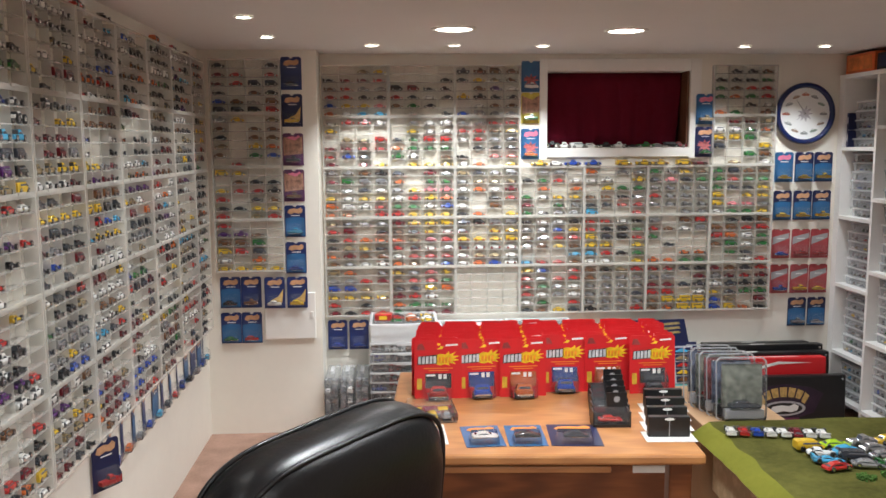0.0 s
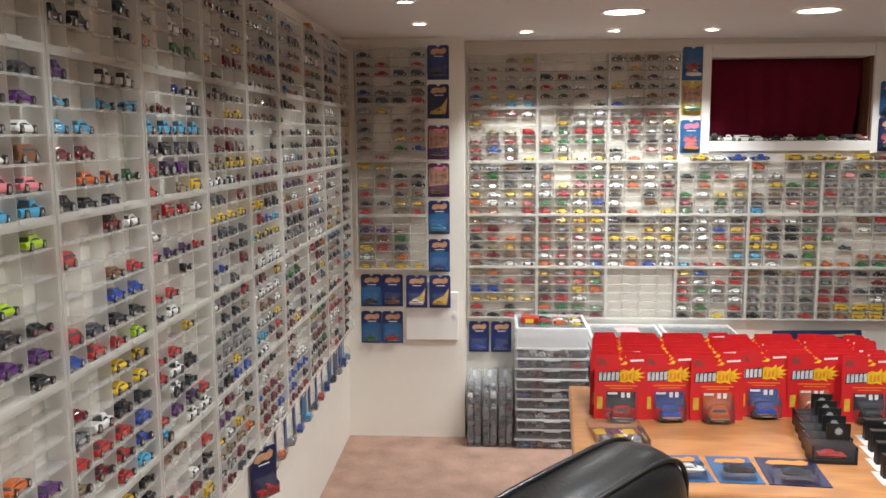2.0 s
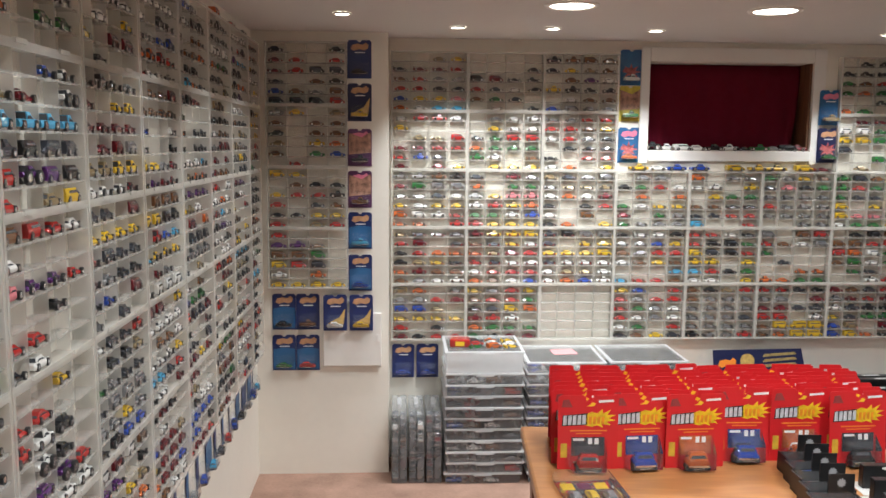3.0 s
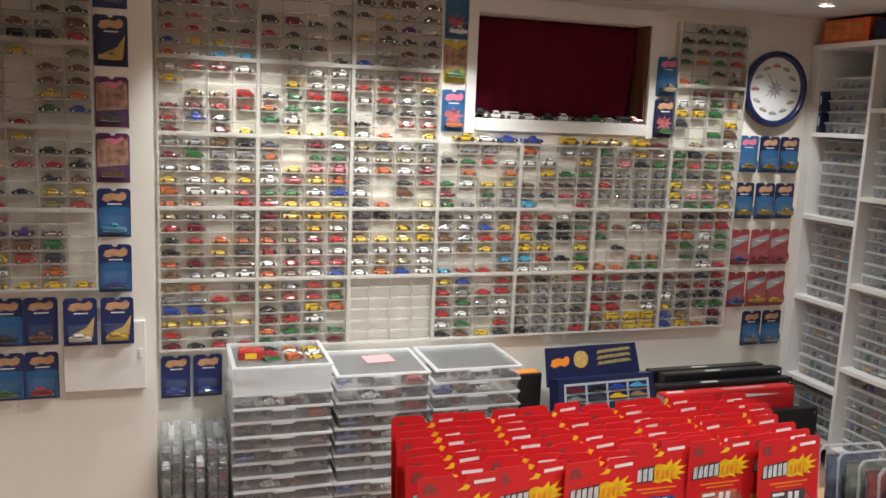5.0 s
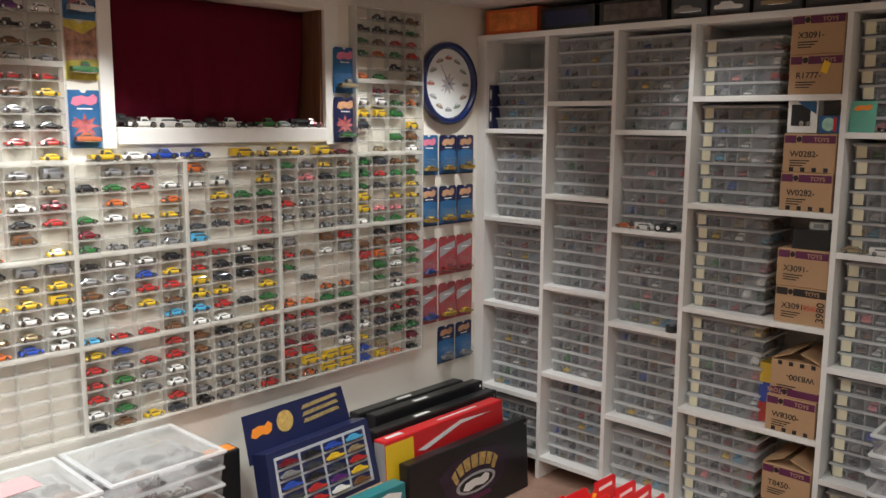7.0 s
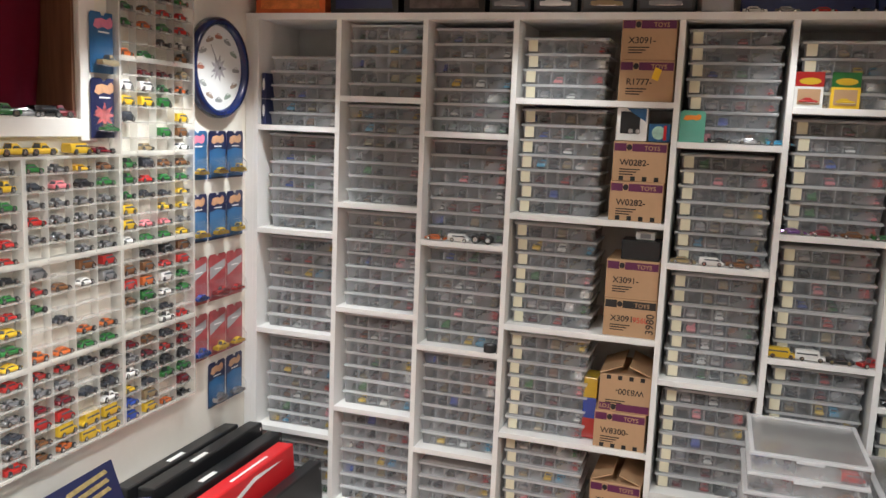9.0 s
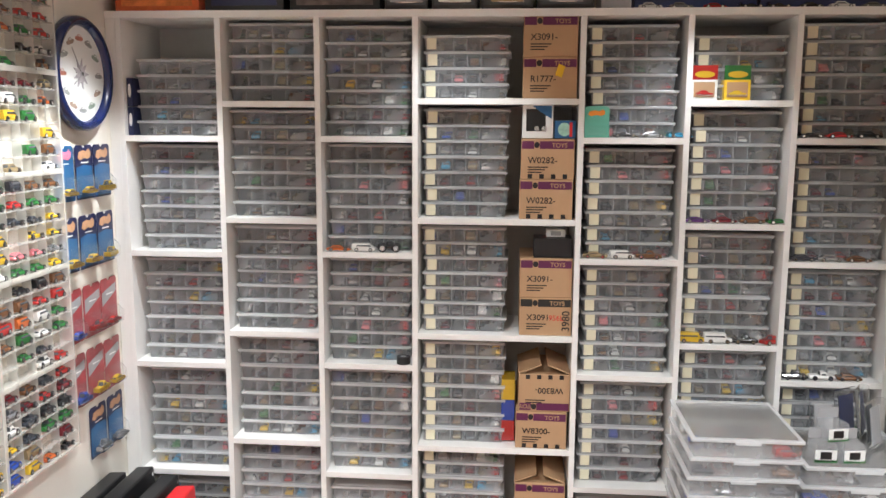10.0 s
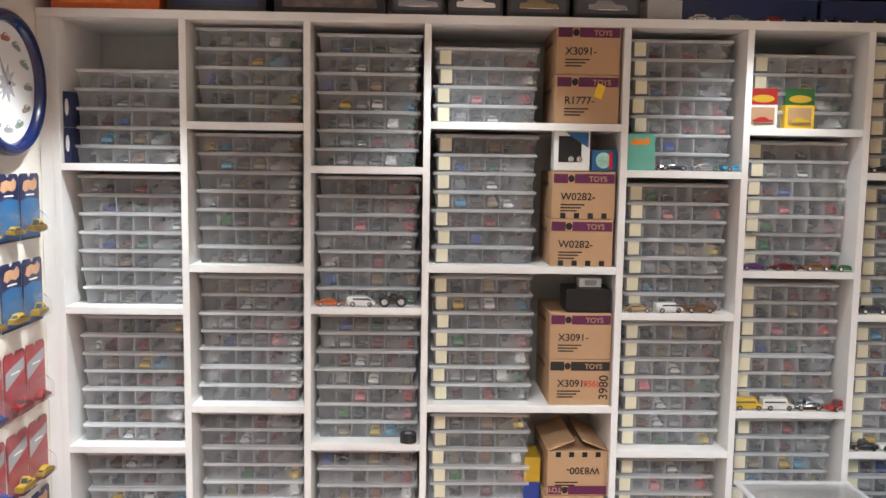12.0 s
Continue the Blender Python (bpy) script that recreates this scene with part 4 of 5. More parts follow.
part("emblem", plate(star(0, 0, 0.022, 0.045, 9, 1.0), 0.001, y=-0.0205), mat("pale_grey_print", (0.45, 0.42, 0.44), 0.5, vary=0.3, scale=60), clock)
CLOCK_CAR = [(-0.021, -0.006), (-0.012, -0.009), (0.013, -0.009), (0.021, -0.005), (0.020, 0.001), (0.011, 0.003), (0.005, 0.009), (-0.007, 0.009), (-0.013, 0.003), (-0.021, 0.002)]
CLOCK_INKS = [mat("faded_" + n + "_print", c, 0.5, vary=0.45, scale=70) for n, c in (("grey", (0.30, 0.31, 0.30)), ("brown", (0.34, 0.24, 0.18)), ("rust", (0.42, 0.15, 0.10)), ("green", (0.24, 0.30, 0.24)))]
for k in range(12):
    a = math.pi / 2 - k * math.pi / 6
    tilt = math.sin(2 * a) * -0.35
    cx, cz = 0.104 * math.cos(a), 0.104 * math.sin(a)
    part("car_marker", plate([(cx + q * math.cos(tilt) - w * math.sin(tilt), cz + q * math.sin(tilt) + w * math.cos(tilt)) for q, w in CLOCK_CAR], 0.001, y=-0.0205), CLOCK_INKS[(2, 0, 3, 0, 1, 3, 0, 1, 0, 2, 0, 1)[k]], clock)
    part("marker_window", plate([(cx + q, cz + w) for q, w in ((-0.007, 0.003), (0.006, 0.003), (0.003, 0.007), (-0.005, 0.007))], 0.0006, y=-0.0216), M_WHITE, clock)
part("hour_pointer", plate([(0, -0.002), (-0.045, -0.030), (-0.044, -0.033), (0.003, 0.001)], 0.001, y=-0.0225), M_GREY, clock)
part("minute_pointer", plate([(-0.002, 0), (-0.052, 0.072), (-0.050, 0.074), (0.002, 0.001)], 0.001, y=-0.0240), M_GREY, clock)
part("pivot", cyl(0.005, 0.005, 14, m=pose(0, -0.0245, 0, 90, 0, 0)), M_CHROME, clock)

# ---- carded toys on pegs ----
HW, HH = 0.104, 0.162
CARD = {}
for nm, m in (("blue", M_CARD_BLUE), ("navy", M_CARD_NAVY), ("red", M_DULL_RED), ("purple", mat("plum_card", (0.10, 0.03, 0.10), 0.35, vary=0.25, scale=20)), ("bright", M_CARD_CYAN), ("yellow", mat("yellow_green_card", (0.55, 0.45, 0.06), 0.4, vary=0.5, scale=25))):
    k = 0.008
    CARD[nm] = mesh_of("backing_card", plate([(0, 0), (HW, 0), (HW, HH - k), (HW - k, HH), (HW * .6, HH), (HW * .55, HH - .008), (HW * .45, HH - .008), (HW * .4, HH), (k, HH), (0, HH - k)], 0.0012), m)
FLAME = [(0.014, 0.124), (0.022, 0.142), (0.046, 0.147), (0.066, 0.143), (0.080, 0.152), (0.092, 0.142), (0.088, 0.126), (0.072, 0.119), (0.052, 0.124), (0.030, 0.117)]
EMBLEMS = {"orange": mesh_of("emblem", plate(FLAME, 0.0005, y=-0.0014), mat("peach_print", (0.56, 0.31, 0.17), 0.4, vary=0.35, scale=40)),
           "pink": mesh_of("emblem", plate(FLAME, 0.0005, y=-0.0014), mat("pink_print", (0.7, 0.2, 0.3), 0.4, vary=0.2, scale=40)),
           "grey": mesh_of("emblem", plate([(0.006, 0.075), (0.098, 0.112), (0.098, 0.140), (0.006, 0.118)], 0.0005, y=-0.0014), M_GREY)}
LOWER = {"sky": mesh_of("art_panel", plate([(0.004, 0.006), (HW - 0.004, 0.006), (HW - 0.004, 0.098), (0.05, 0.104), (0.004, 0.096)], 0.0004, y=-0.0013), M_CARD_CYAN),
         "flash": mesh_of("art_panel", plate([(0.01, 0.02), (0.09, 0.03), (0.096, 0.10), (0.07, 0.06), (0.03, 0.04)], 0.0004, y=-0.0013), mat("gold_print", (0.65, 0.42, 0.12), 0.4, vary=0.3, scale=40))}
BURST = plate(star(0.052, 0.062, 0.020, 0.045, 8, 0.8), 0.0004, y=-0.0018)
plate(ellipse(0.03, 0.07, 0.016, 0.008, 10), 0.0004, BURST, y=-0.0023)
LOWER["burst"] = mesh_of("art_panel", BURST, mat("red_white_print", (0.45, 0.10, 0.10), 0.4, vary=0.95, scale=60))
LOWER["busy"] = mesh_of("art_panel", plate([(0.004, 0.05), (HW - 0.004, 0.06), (HW - 0.004, 0.15), (0.06, 0.125), (0.004, 0.145)], 0.0004, y=-0.0018), mat("mixed_bright_print", (0.38, 0.20, 0.14), 0.4, vary=0.95, scale=45))
NAME_BAR = mesh_of("print_bar", plate([(0.032, 0.108), (0.076, 0.108), (0.076, 0.112), (0.032, 0.112)], 0.0004, y=-0.0016), M_WHITE)
HANG_BLISTER = blister_mesh(0.082, 0.060, 0.030)


def hang_card(m, card, emblem, lower, paint, label, group="carded toys on the wall"):
    c = thing("carded_toy_car", label, "carded toy", m, group)
    part("backing_card", CARD[card], None, c)
    if emblem:
        part("emblem", EMBLEMS[emblem], None, c)
        part("print_bar", NAME_BAR, None, c)
    if lower:
        part("art_panel", LOWER[lower], None, c)
    part("blister", HANG_BLISTER, None, c, "clear plastic blister", pose(0.011, -0.0018, 0.012))
    toy = pose(0.052, -0.017, 0.016, 0, 0, rng.uniform(-6, 6)) @ Matrix.Diagonal((1.0, 0.9, 1.35, 1))
    kind = rng.choice(("coupe", "sedan", "pickup"))
    part("car_body", toy_mesh(kind, "body", paint), None, c, "", toy)
    part("car_canopy", toy_mesh(kind, "window", "k"), None, c, "", toy)
    return c


NB = NEAR_B - 0.002
for k, (top, card, em, lo, pt) in enumerate(((1.940, "blue", "orange", None, "d"), (1.757, "navy", "orange", "flash", "y"), (1.562, "purple", "pink", "busy", "d"), (1.380, "purple", "pink", "busy", "n"), (1.198, "blue", "orange", "sky", "c"), (1.010, "blue", "orange", "sky", "b"))):
    hang_card(pose(-0.597, NB, top - HH), card, em, lo, pt, "blue carded toy car hanging in a column on the wall")
for x, z, lo, pt in ((-0.936, 0.834, "sky", "k"), (-0.831, 0.834, None, "n"), (-0.708, 0.834, "flash", "w"), (-0.593, 0.834, "flash", "y"), (-0.938, 0.648, "sky", "g"), (-0.833, 0.648, "sky", "r")):
    hang_card(pose(x, NB - (0.026 if x > -0.75 else 0.0), z - HH), "blue", "orange", lo, pt, "blue carded toy car with orange emblem on the wall")
for x in (-0.405, -0.290):
    hang_card(pose(x, WALL_B - 0.012, 0.398), "blue", "orange", None, "b", "blue carded toy car hanging below the wall cases")
rb = WALL_B - 0.004
for x in (2.046, 2.160, 2.268):
    hang_card(pose(x, rb, 1.285), "bright" if x < 2.1 else "navy", "pink" if x < 2.1 else "orange", "sky", "y", "blue carded toy with a yellow vehicle on the wall")
    hang_card(pose(x, rb, 1.075), "navy", "orange", "sky", "y", "blue carded toy with a yellow vehicle on the wall")
    hang_card(pose(x, rb, 0.862), "red", "grey", None, "b" if x < 2.1 else "r", "red and grey carded toy car on the wall")
    hang_card(pose(x, rb, 0.665), "red", "grey", None, "b" if x < 2.1 else "y", "red and grey carded toy car on the wall")
for x in (2.155, 2.268):
    hang_card(pose(x, rb, 0.478), "navy", "orange", "sky", "s", "blue carded toy car hanging beside the shelving")
for z, card, em, pt in ((1.775, "bright", None, "w"), (1.610, "yellow", None, "g"), (1.420, "bright", "pink", "o")):
    hang_card(pose(0.645, WALL_B - 0.003, z), card, em, "busy" if card == "yellow" else "burst", pt, "colourful carded toy car beside the window")
for z, card, em, pt in ((1.600, "bright", "pink", "t"), (1.425, "navy", "orange", "g")):
    hang_card(pose(1.592, WALL_B - 0.018, z), card, em, "burst" if em == "orange" else "sky", pt, "blue carded toy car hanging beside the window")
for k in range(13):
    hang_card(pose(WALL_L + 0.003, 2.60 + 0.128 * k, 0.415, 0, 0, 90 + rng.uniform(0, 9)) if k else pose(-1.0, 2.56, 0.415, 0, 0, 58), "blue" if k else "navy", "orange", "sky" if k % 2 else None, "rbosbcdrbksbc"[k], "blue carded toy car hung beneath the wall cases", "carded toys beneath the cases")

panel = thing("fuse_box_cover", "plain white painted metal cover plate on the wall", "cover plate", pose(0, 0, 0))
part("plate", box(-0.712, NEAR_B - 0.020, 0.507, -0.452, NEAR_B - 0.001, 0.748, bevel=0.003), M_TRIM, panel)
part("latch", box(-0.475, NEAR_B - 0.024, 0.62, -0.462, NEAR_B - 0.0195, 0.65, bevel=0.001), M_TRIM, panel)

# ---- storage bins on the floor ----
BW, BD, BH = 0.345, 0.315, 0.0505
M_BIN = clear_plastic("bin_plastic", (0.93, 0.94, 0.96), 0.24, 0.12)


def bin_meshes(h, side=None):
    bm = bmesh.new()
    a = 0.007
    r0 = [(a, -BD + a, 0), (BW - a, -BD + a, 0), (BW - a, -a, 0), (a, -a, 0)]
    r1 = [(0.003, -BD + 0.003, h - 0.006), (BW - 0.003, -BD + 0.003, h - 0.006), (BW - 0.003, -0.003, h - 0.006), (0.003, -0.003, h - 0.006)]
    v0, v1 = [bm.verts.new(p) for p in r0], [bm.verts.new(p) for p in r1]
    bm.faces.new(v0[::-1])
    for i in range(4):
        bm.faces.new((v0[i], v0[(i + 1) % 4], v1[(i + 1) % 4], v1[i]))
    t = mesh_of("tray", bm, side or M_BIN)
    bm = box(-0.003, -BD - 0.003, h - 0.009, BW + 0.003, -BD + 0.012, h - 0.001, bevel=0.002)
    box(-0.003, -0.012, h - 0.009, BW + 0.003, 0.003, h - 0.001, bm, bevel=0.002)
    box(-0.003, -BD + 0.012, h - 0.009, 0.012, -0.012, h - 0.001, bm, bevel=0.002)
    box(BW - 0.012, -BD + 0.012, h - 0.009, BW + 0.003, -0.012, h - 0.001, bm, bevel=0.002)
    r = mesh_of("lid_rim", bm, M_LID)
    l = mesh_of("lid", box(0.012, -BD + 0.012, h - 0.004, BW - 0.012, -0.012, h - 0.0005), M_BINLID)
    bm = box(BW * .5 - 0.04, -BD - 0.006, h - 0.014, BW * .5 + 0.04, -BD - 0.0032, h - 0.005, bevel=0.001)
    return t, l, mesh_of("latch", bm, M_LID), r


BIN, TALL_BIN = bin_meshes(BH), bin_meshes(0.098, M_LID)
BIN_FILLS = []
for k in range(5):
    hp = Heap()
    for i in range(4):
        for d in range(3):
            if rng.random() < 0.8:
                hp.add(rng.choice(WEIGHTED), rng.choice("kkddssrnwby"), pose(0.045 + 0.084 * i, -BD + 0.026 + 0.08 * d, 0.0015, 0, 0, rng.uniform(-8, 8)), True)
    BIN_FILLS.append(hp.mesh("toy_cars"))


def floor_bin(m, meshes, label, fill=True):
    b = thing("storage_bin", label, "storage box", m, "stacked plastic storage bins")
    part("tray", meshes[0], None, b)
    lid = part("lid", meshes[1], None, b, "cloudy plastic lid")
    part("lid_rim", meshes[3], None, lid, "white raised rim")
    part("latch", meshes[2], None, b)
    if fill:
        part("contents", rng.choice(BIN_FILLS), None, b, "assorted toy cars")["kind"] = "stuff"
    return b


SY = 4.450
for x, n in ((-0.168, 10), (0.192, 11), (0.556, 11)):
    for k in range(n):
        floor_bin(pose(x + rng.uniform(-.004, .004), SY + rng.uniform(-.006, .006), k * BH, 0, 0, rng.uniform(-1, 1)), BIN, "flat clear plastic bin of toy cars, stacked")
floor_bin(pose(-0.170, SY, 10 * BH), TALL_BIN, "tall milky plastic bin topping the stack", False)
note = thing("paper_note", "small pink paper note on a bin lid", "paper", pose(0.33, 4.26, 11 * BH + 0.0002, 0, 0, 4))
part("sheet", box(0, 0, 0, 0.11, 0.09, 0.0008), M_PINK, note)
ztop = 10 * BH + 0.098
lunch = thing("toy_case", "small red toy carrying case on a bin lid", "toy case", pose(-0.10, 4.24, ztop, 0, 0, -6))
part("shell", box(-0.045, -0.035, 0, 0.045, 0.035, 0.036, bevel=0.008), PAINTS["r"], lunch)
part("badge", plate([(-0.02, 0.008), (0.02, 0.008), (0.02, 0.028), (-0.02, 0.028)], 0.0006, y=-0.0351), M_YELLOW, lunch)
for k in range(9):
    toy_car(rng.choice(WEIGHTED), "goyrwwkoy"[k], pose(-0.03 + 0.078 * (k % 3), 4.20 + 0.055 * (k // 3), ztop, 0, 0, rng.uniform(-40, 40)), "on a plastic bin lid")
for k in range(3):
    c = thing("carry_case", "clear upright plastic carrying case of toy cars", "carrying case", pose(-0.408 + 0.077 * k, 4.45, 0), "upright carrying cases")
    part("shell", box(0.002, -0.30, 0, 0.034, 0, 0.315, bevel=0.005), M_TRAY, c)
    part("shell", box(0.0365, -0.30, 0, 0.070, 0, 0.315, bevel=0.005), M_TRAY, c)
    part("handle", box(0.026, -0.20, 0.315, 0.046, -0.10, 0.335, bevel=0.004), M_LID, c)
    hp = Heap()
    for i in range(5):
        for q in range(3):
            for sx in (0.018, 0.053):
                hp.add(rng.choice(WEIGHTED), rng.choice("kddsssmnw"), pose(sx, -0.26 + 0.085 * q, 0.02 + 0.056 * i, 0, 0, 90), True)
    part("contents", hp.mesh("toy_cars"), None, c, "rows of toy cars")["kind"] = "stuff"

# ---- boxed sets on the floor by the wall ----
def flat_case(name, label, cat, x0, y0, x1, z1, thick, material, lean=4):
    b = thing(name, label, cat, pose(x0, y0, 0, -lean, 0, 0))
    part("shell", box(0, 0, 0, x1 - x0, thick, z1, bevel=0.006), material, b)
    return b


c = flat_case("display_box", "black boxed set with red lettering shapes on top", "box", 0.93, 4.36, 1.10, 0.44, 0.07, M_BLACK, 0)
part("top_print", box(0.01, 0.01, 0.4401, 0.16, 0.06, 0.4415), M_ORANGE, c)
for y0, x0, x1, z1 in ((4.385, 1.66, 2.26, 0.40), (4.310, 1.68, 2.30, 0.405), (4.225, 1.60, 2.29, 0.385)):
    c = flat_case("carry_case", "black hard carrying case standing on edge", "carrying case", x0, y0, x1, z1, 0.058, M_BLACK)
    part("label", box(0.22, 0.012, z1 + 0.0002, 0.30, 0.030, z1 + 0.0012), M_WHITE, c, "white printed label")
    part("rivet", cyl(0.006, 0.003, 12, m=pose(x1 - x0 - 0.02, -0.001, z1 - 0.02, 90, 0, 0)), M_CHROME, c)
c = flat_case("boxed_set", "red and yellow boxed set standing on edge", "box", 1.575, 4.150, 2.235, 0.375, 0.062, M_RED)
part("corner_print", box(0.0, -0.0008, 0.0, 0.14, 0.0, 0.36), M_YELLOW, c)
part("side_panel", box(-0.0008, 0.004, 0.0, 0.0, 0.058, 0.365), M_GREY, c)
part("swoosh", plate([(0.16, 0.30), (0.40, 0.355), (0.58, 0.345), (0.40, 0.34), (0.2, 0.29)], 0.0008, y=-0.0003), M_WHITE, c)
part("top_swoosh", box(0.30, 0.02, 0.3751, 0.52, 0.03, 0.376), M_WHITE, c)
part("top_bar", box(0.03, 0.02, 0.3751, 0.11, 0.04, 0.376), M_WHITE, c)
c = flat_case("boxed_set", "black boxed set with an ornate gold and white emblem", "box", 1.615, 4.085, 2.305, 0.295, 0.05, M_BLACK, 3)
part("glow_print", plate([(0.20, 0.10), (0.36, 0.05), (0.52, 0.10), (0.57, 0.20), (0.50, 0.235), (0.36, 0.255), (0.22, 0.235), (0.15, 0.20)], 0.0006, y=-0.0004), mat("dusk_purple_print", (0.028, 0.014, 0.034), 0.4, vary=0.6, scale=14), c)
GOLD = mat("old_gold_print", (0.50, 0.34, 0.12), 0.4, vary=0.5, scale=60)
for k in range(7):
    a0, a1 = 2.75 - 0.335 * k, 2.75 - 0.335 * k - 0.27
    big = 0.012 if k in (0, 6) else 0.0
    part("arched_print", plate([(0.36 + 0.150 * math.cos(a0), 0.150 + 0.088 * math.sin(a0)), (0.36 + 0.150 * math.cos(a1), 0.150 + 0.088 * math.sin(a1)),
                                (0.36 + 0.122 * math.cos(a1), 0.138 - big + 0.048 * math.sin(a1)), (0.36 + 0.122 * math.cos(a0), 0.138 - big + 0.048 * math.sin(a0))], 0.0006, y=-0.0012), GOLD, c, "gold bar in place of a letter")
part("oval_emblem", plate(ellipse(0.36, 0.125, 0.115, 0.040, 24), 0.0006, y=-0.0012), mat("silver_oval_print", (0.42, 0.42, 0.45), 0.35, vary=0.4, scale=50), c)
part("oval_core", plate(ellipse(0.36, 0.125, 0.098, 0.030, 24), 0.0006, y=-0.0019), M_INK, c)
part("oval_flame", plate([(0.36 + (q - 0.053) * 2.0, 0.125 + (w - 0.134) * 1.35) for q, w in FLAME], 0.0006, y=-0.0026), M_WHITE, c)
part("lower_bar", plate([(0.27, 0.058), (0.45, 0.058), (0.44, 0.075), (0.28, 0.075)], 0.0006, y=-0.0012), M_PURPLE, c)
part("rivet", cyl(0.006, 0.003, 12, m=pose(0.67, -0.001, 0.275, 90, 0, 0)), M_CHROME, c)

teal = thing("boxed_set", "teal boxed set with a printed white truck", "box", pose(1.235, 4.045, 0, -4, 0, 0))
part("carton", box(0, 0, 0, 0.33, 0.06, 0.265, bevel=0.003), M_TEAL, teal)
part("truck_print", plate([(0.13, 0.19), (0.30, 0.20), (0.31, 0.235), (0.25, 0.25), (0.15, 0.235)], 0.0006, y=-0.0003), M_WHITE, teal)
for q in range(4):
    part("ball_print", plate(ellipse(0.05 + 0.022 * (q % 2), 0.20 + 0.022 * (q // 2), 0.014, 0.014, 14), 0.0006, y=-0.0003 - 0.0004 * q), M_WHITE if q % 2 else M_RED, teal)
yb = thing("boxed_set", "yellow boxed toy set standing on the floor", "box", pose(1.075, 4.06, 0, -4, 0, 0))
part("carton", box(0, 0, 0, 0.15, 0.06, 0.262, bevel=0.003), M_YELLOW, yb)
part("print", plate(ellipse(0.08, 0.22, 0.05, 0.018), 0.0006, y=-0.0003), M_ORANGE, yb)
stand = thing("box_stand", "plain brown carton beneath the navy display box", "box", pose(0, 0, 0))
part("carton", box(1.10, 4.135, 0, 1.58, 4.33, 0.222, bevel=0.002), M_CARTON, stand)
disp = thing("display_box", "navy counter display box with gold print and toy cars", "display box", pose(1.10, 4.175, 0.222, -14, 0, 3))
bm = plate([(0, 0), (0.47, 0), (0.46, 0.235), (0.01, 0.235)], 0.075, y=0.07)
part("tray", bm, M_CARD_NAVY, disp)
part("header", plate([(0.0, 0.20), (0.455, 0.20), (0.435, 0.36), (0.0, 0.36)], 0.004, y=0.078), mat("royal_navy_card", (0.012, 0.017, 0.062), 0.35, vary=0.1), disp, "navy header card")
part("emblem", plate([(q * 1.15 + 0.005, w * 1.3 + 0.125) for q, w in FLAME], 0.0006, y=0.0735), M_ORANGE, disp)
part("number_plaque", plate(ellipse(0.165, 0.305, 0.035, 0.036), 0.0006, y=0.0735), mat("gold_plaque", (0.5, 0.33, 0.1), 0.4, vary=0.4, scale=70), disp)
for q in range(3):
    part("script_print", plate([(0.24, 0.275 + 0.024 * q), (0.41, 0.285 + 0.024 * q), (0.40, 0.297 + 0.024 * q), (0.25, 0.289 + 0.024 * q)], 0.0006, y=0.0735), mat("dull_gold_print", (0.32, 0.24, 0.10), 0.4, vary=0.5, scale=90), disp)
part("inner_tray", plate([(0.03, 0.018), (0.44, 0.018), (0.435, 0.215), (0.035, 0.215)], 0.003, y=-0.0056), mat("grey_tray", (0.45, 0.47, 0.5), 0.4, vary=0.1), disp, "grey plastic inner tray")
for r in range(5):
    for q in range(4):
        part("cell", plate([(0.042 + 0.098 * q, 0.026 + 0.0375 * r), (0.130 + 0.098 * q, 0.026 + 0.0375 * r), (0.130 + 0.098 * q, 0.056 + 0.0375 * r), (0.042 + 0.098 * q, 0.056 + 0.0375 * r)], 0.0008, y=-0.0088), M_CARD_NAVY, disp)
        ob = part("car_body", toy_mesh("coupe", "body", "grwndrpybkdrsdytmkbc"[r * 4 + q]), None, disp, "", pose(0.086 + 0.098 * q, -0.013, 0.028 + 0.0375 * r) @ Matrix.Diagonal((1.15, 0.4, 1.35, 1)))

# ---- cartons in the shelving ----
def words(text, size, material, parent, m):
    cu = bpy.data.curves.new("lettering", "FONT")
    cu.body, cu.size, cu.extrude, cu.offset = text, size, 0.0003, 0.0003
    tmp = bpy.data.objects.new("lettering", cu)
    scene.collection.objects.link(tmp)
    me = bpy.data.meshes.new_from_object(tmp.evaluated_get(bpy.context.evaluated_depsgraph_get()))
    bpy.data.objects.remove(tmp)
    me.materials.append(material)
    return part("lettering", me, None, parent, "", m)


KW, KD, KH = 0.165, 0.24, 0.124


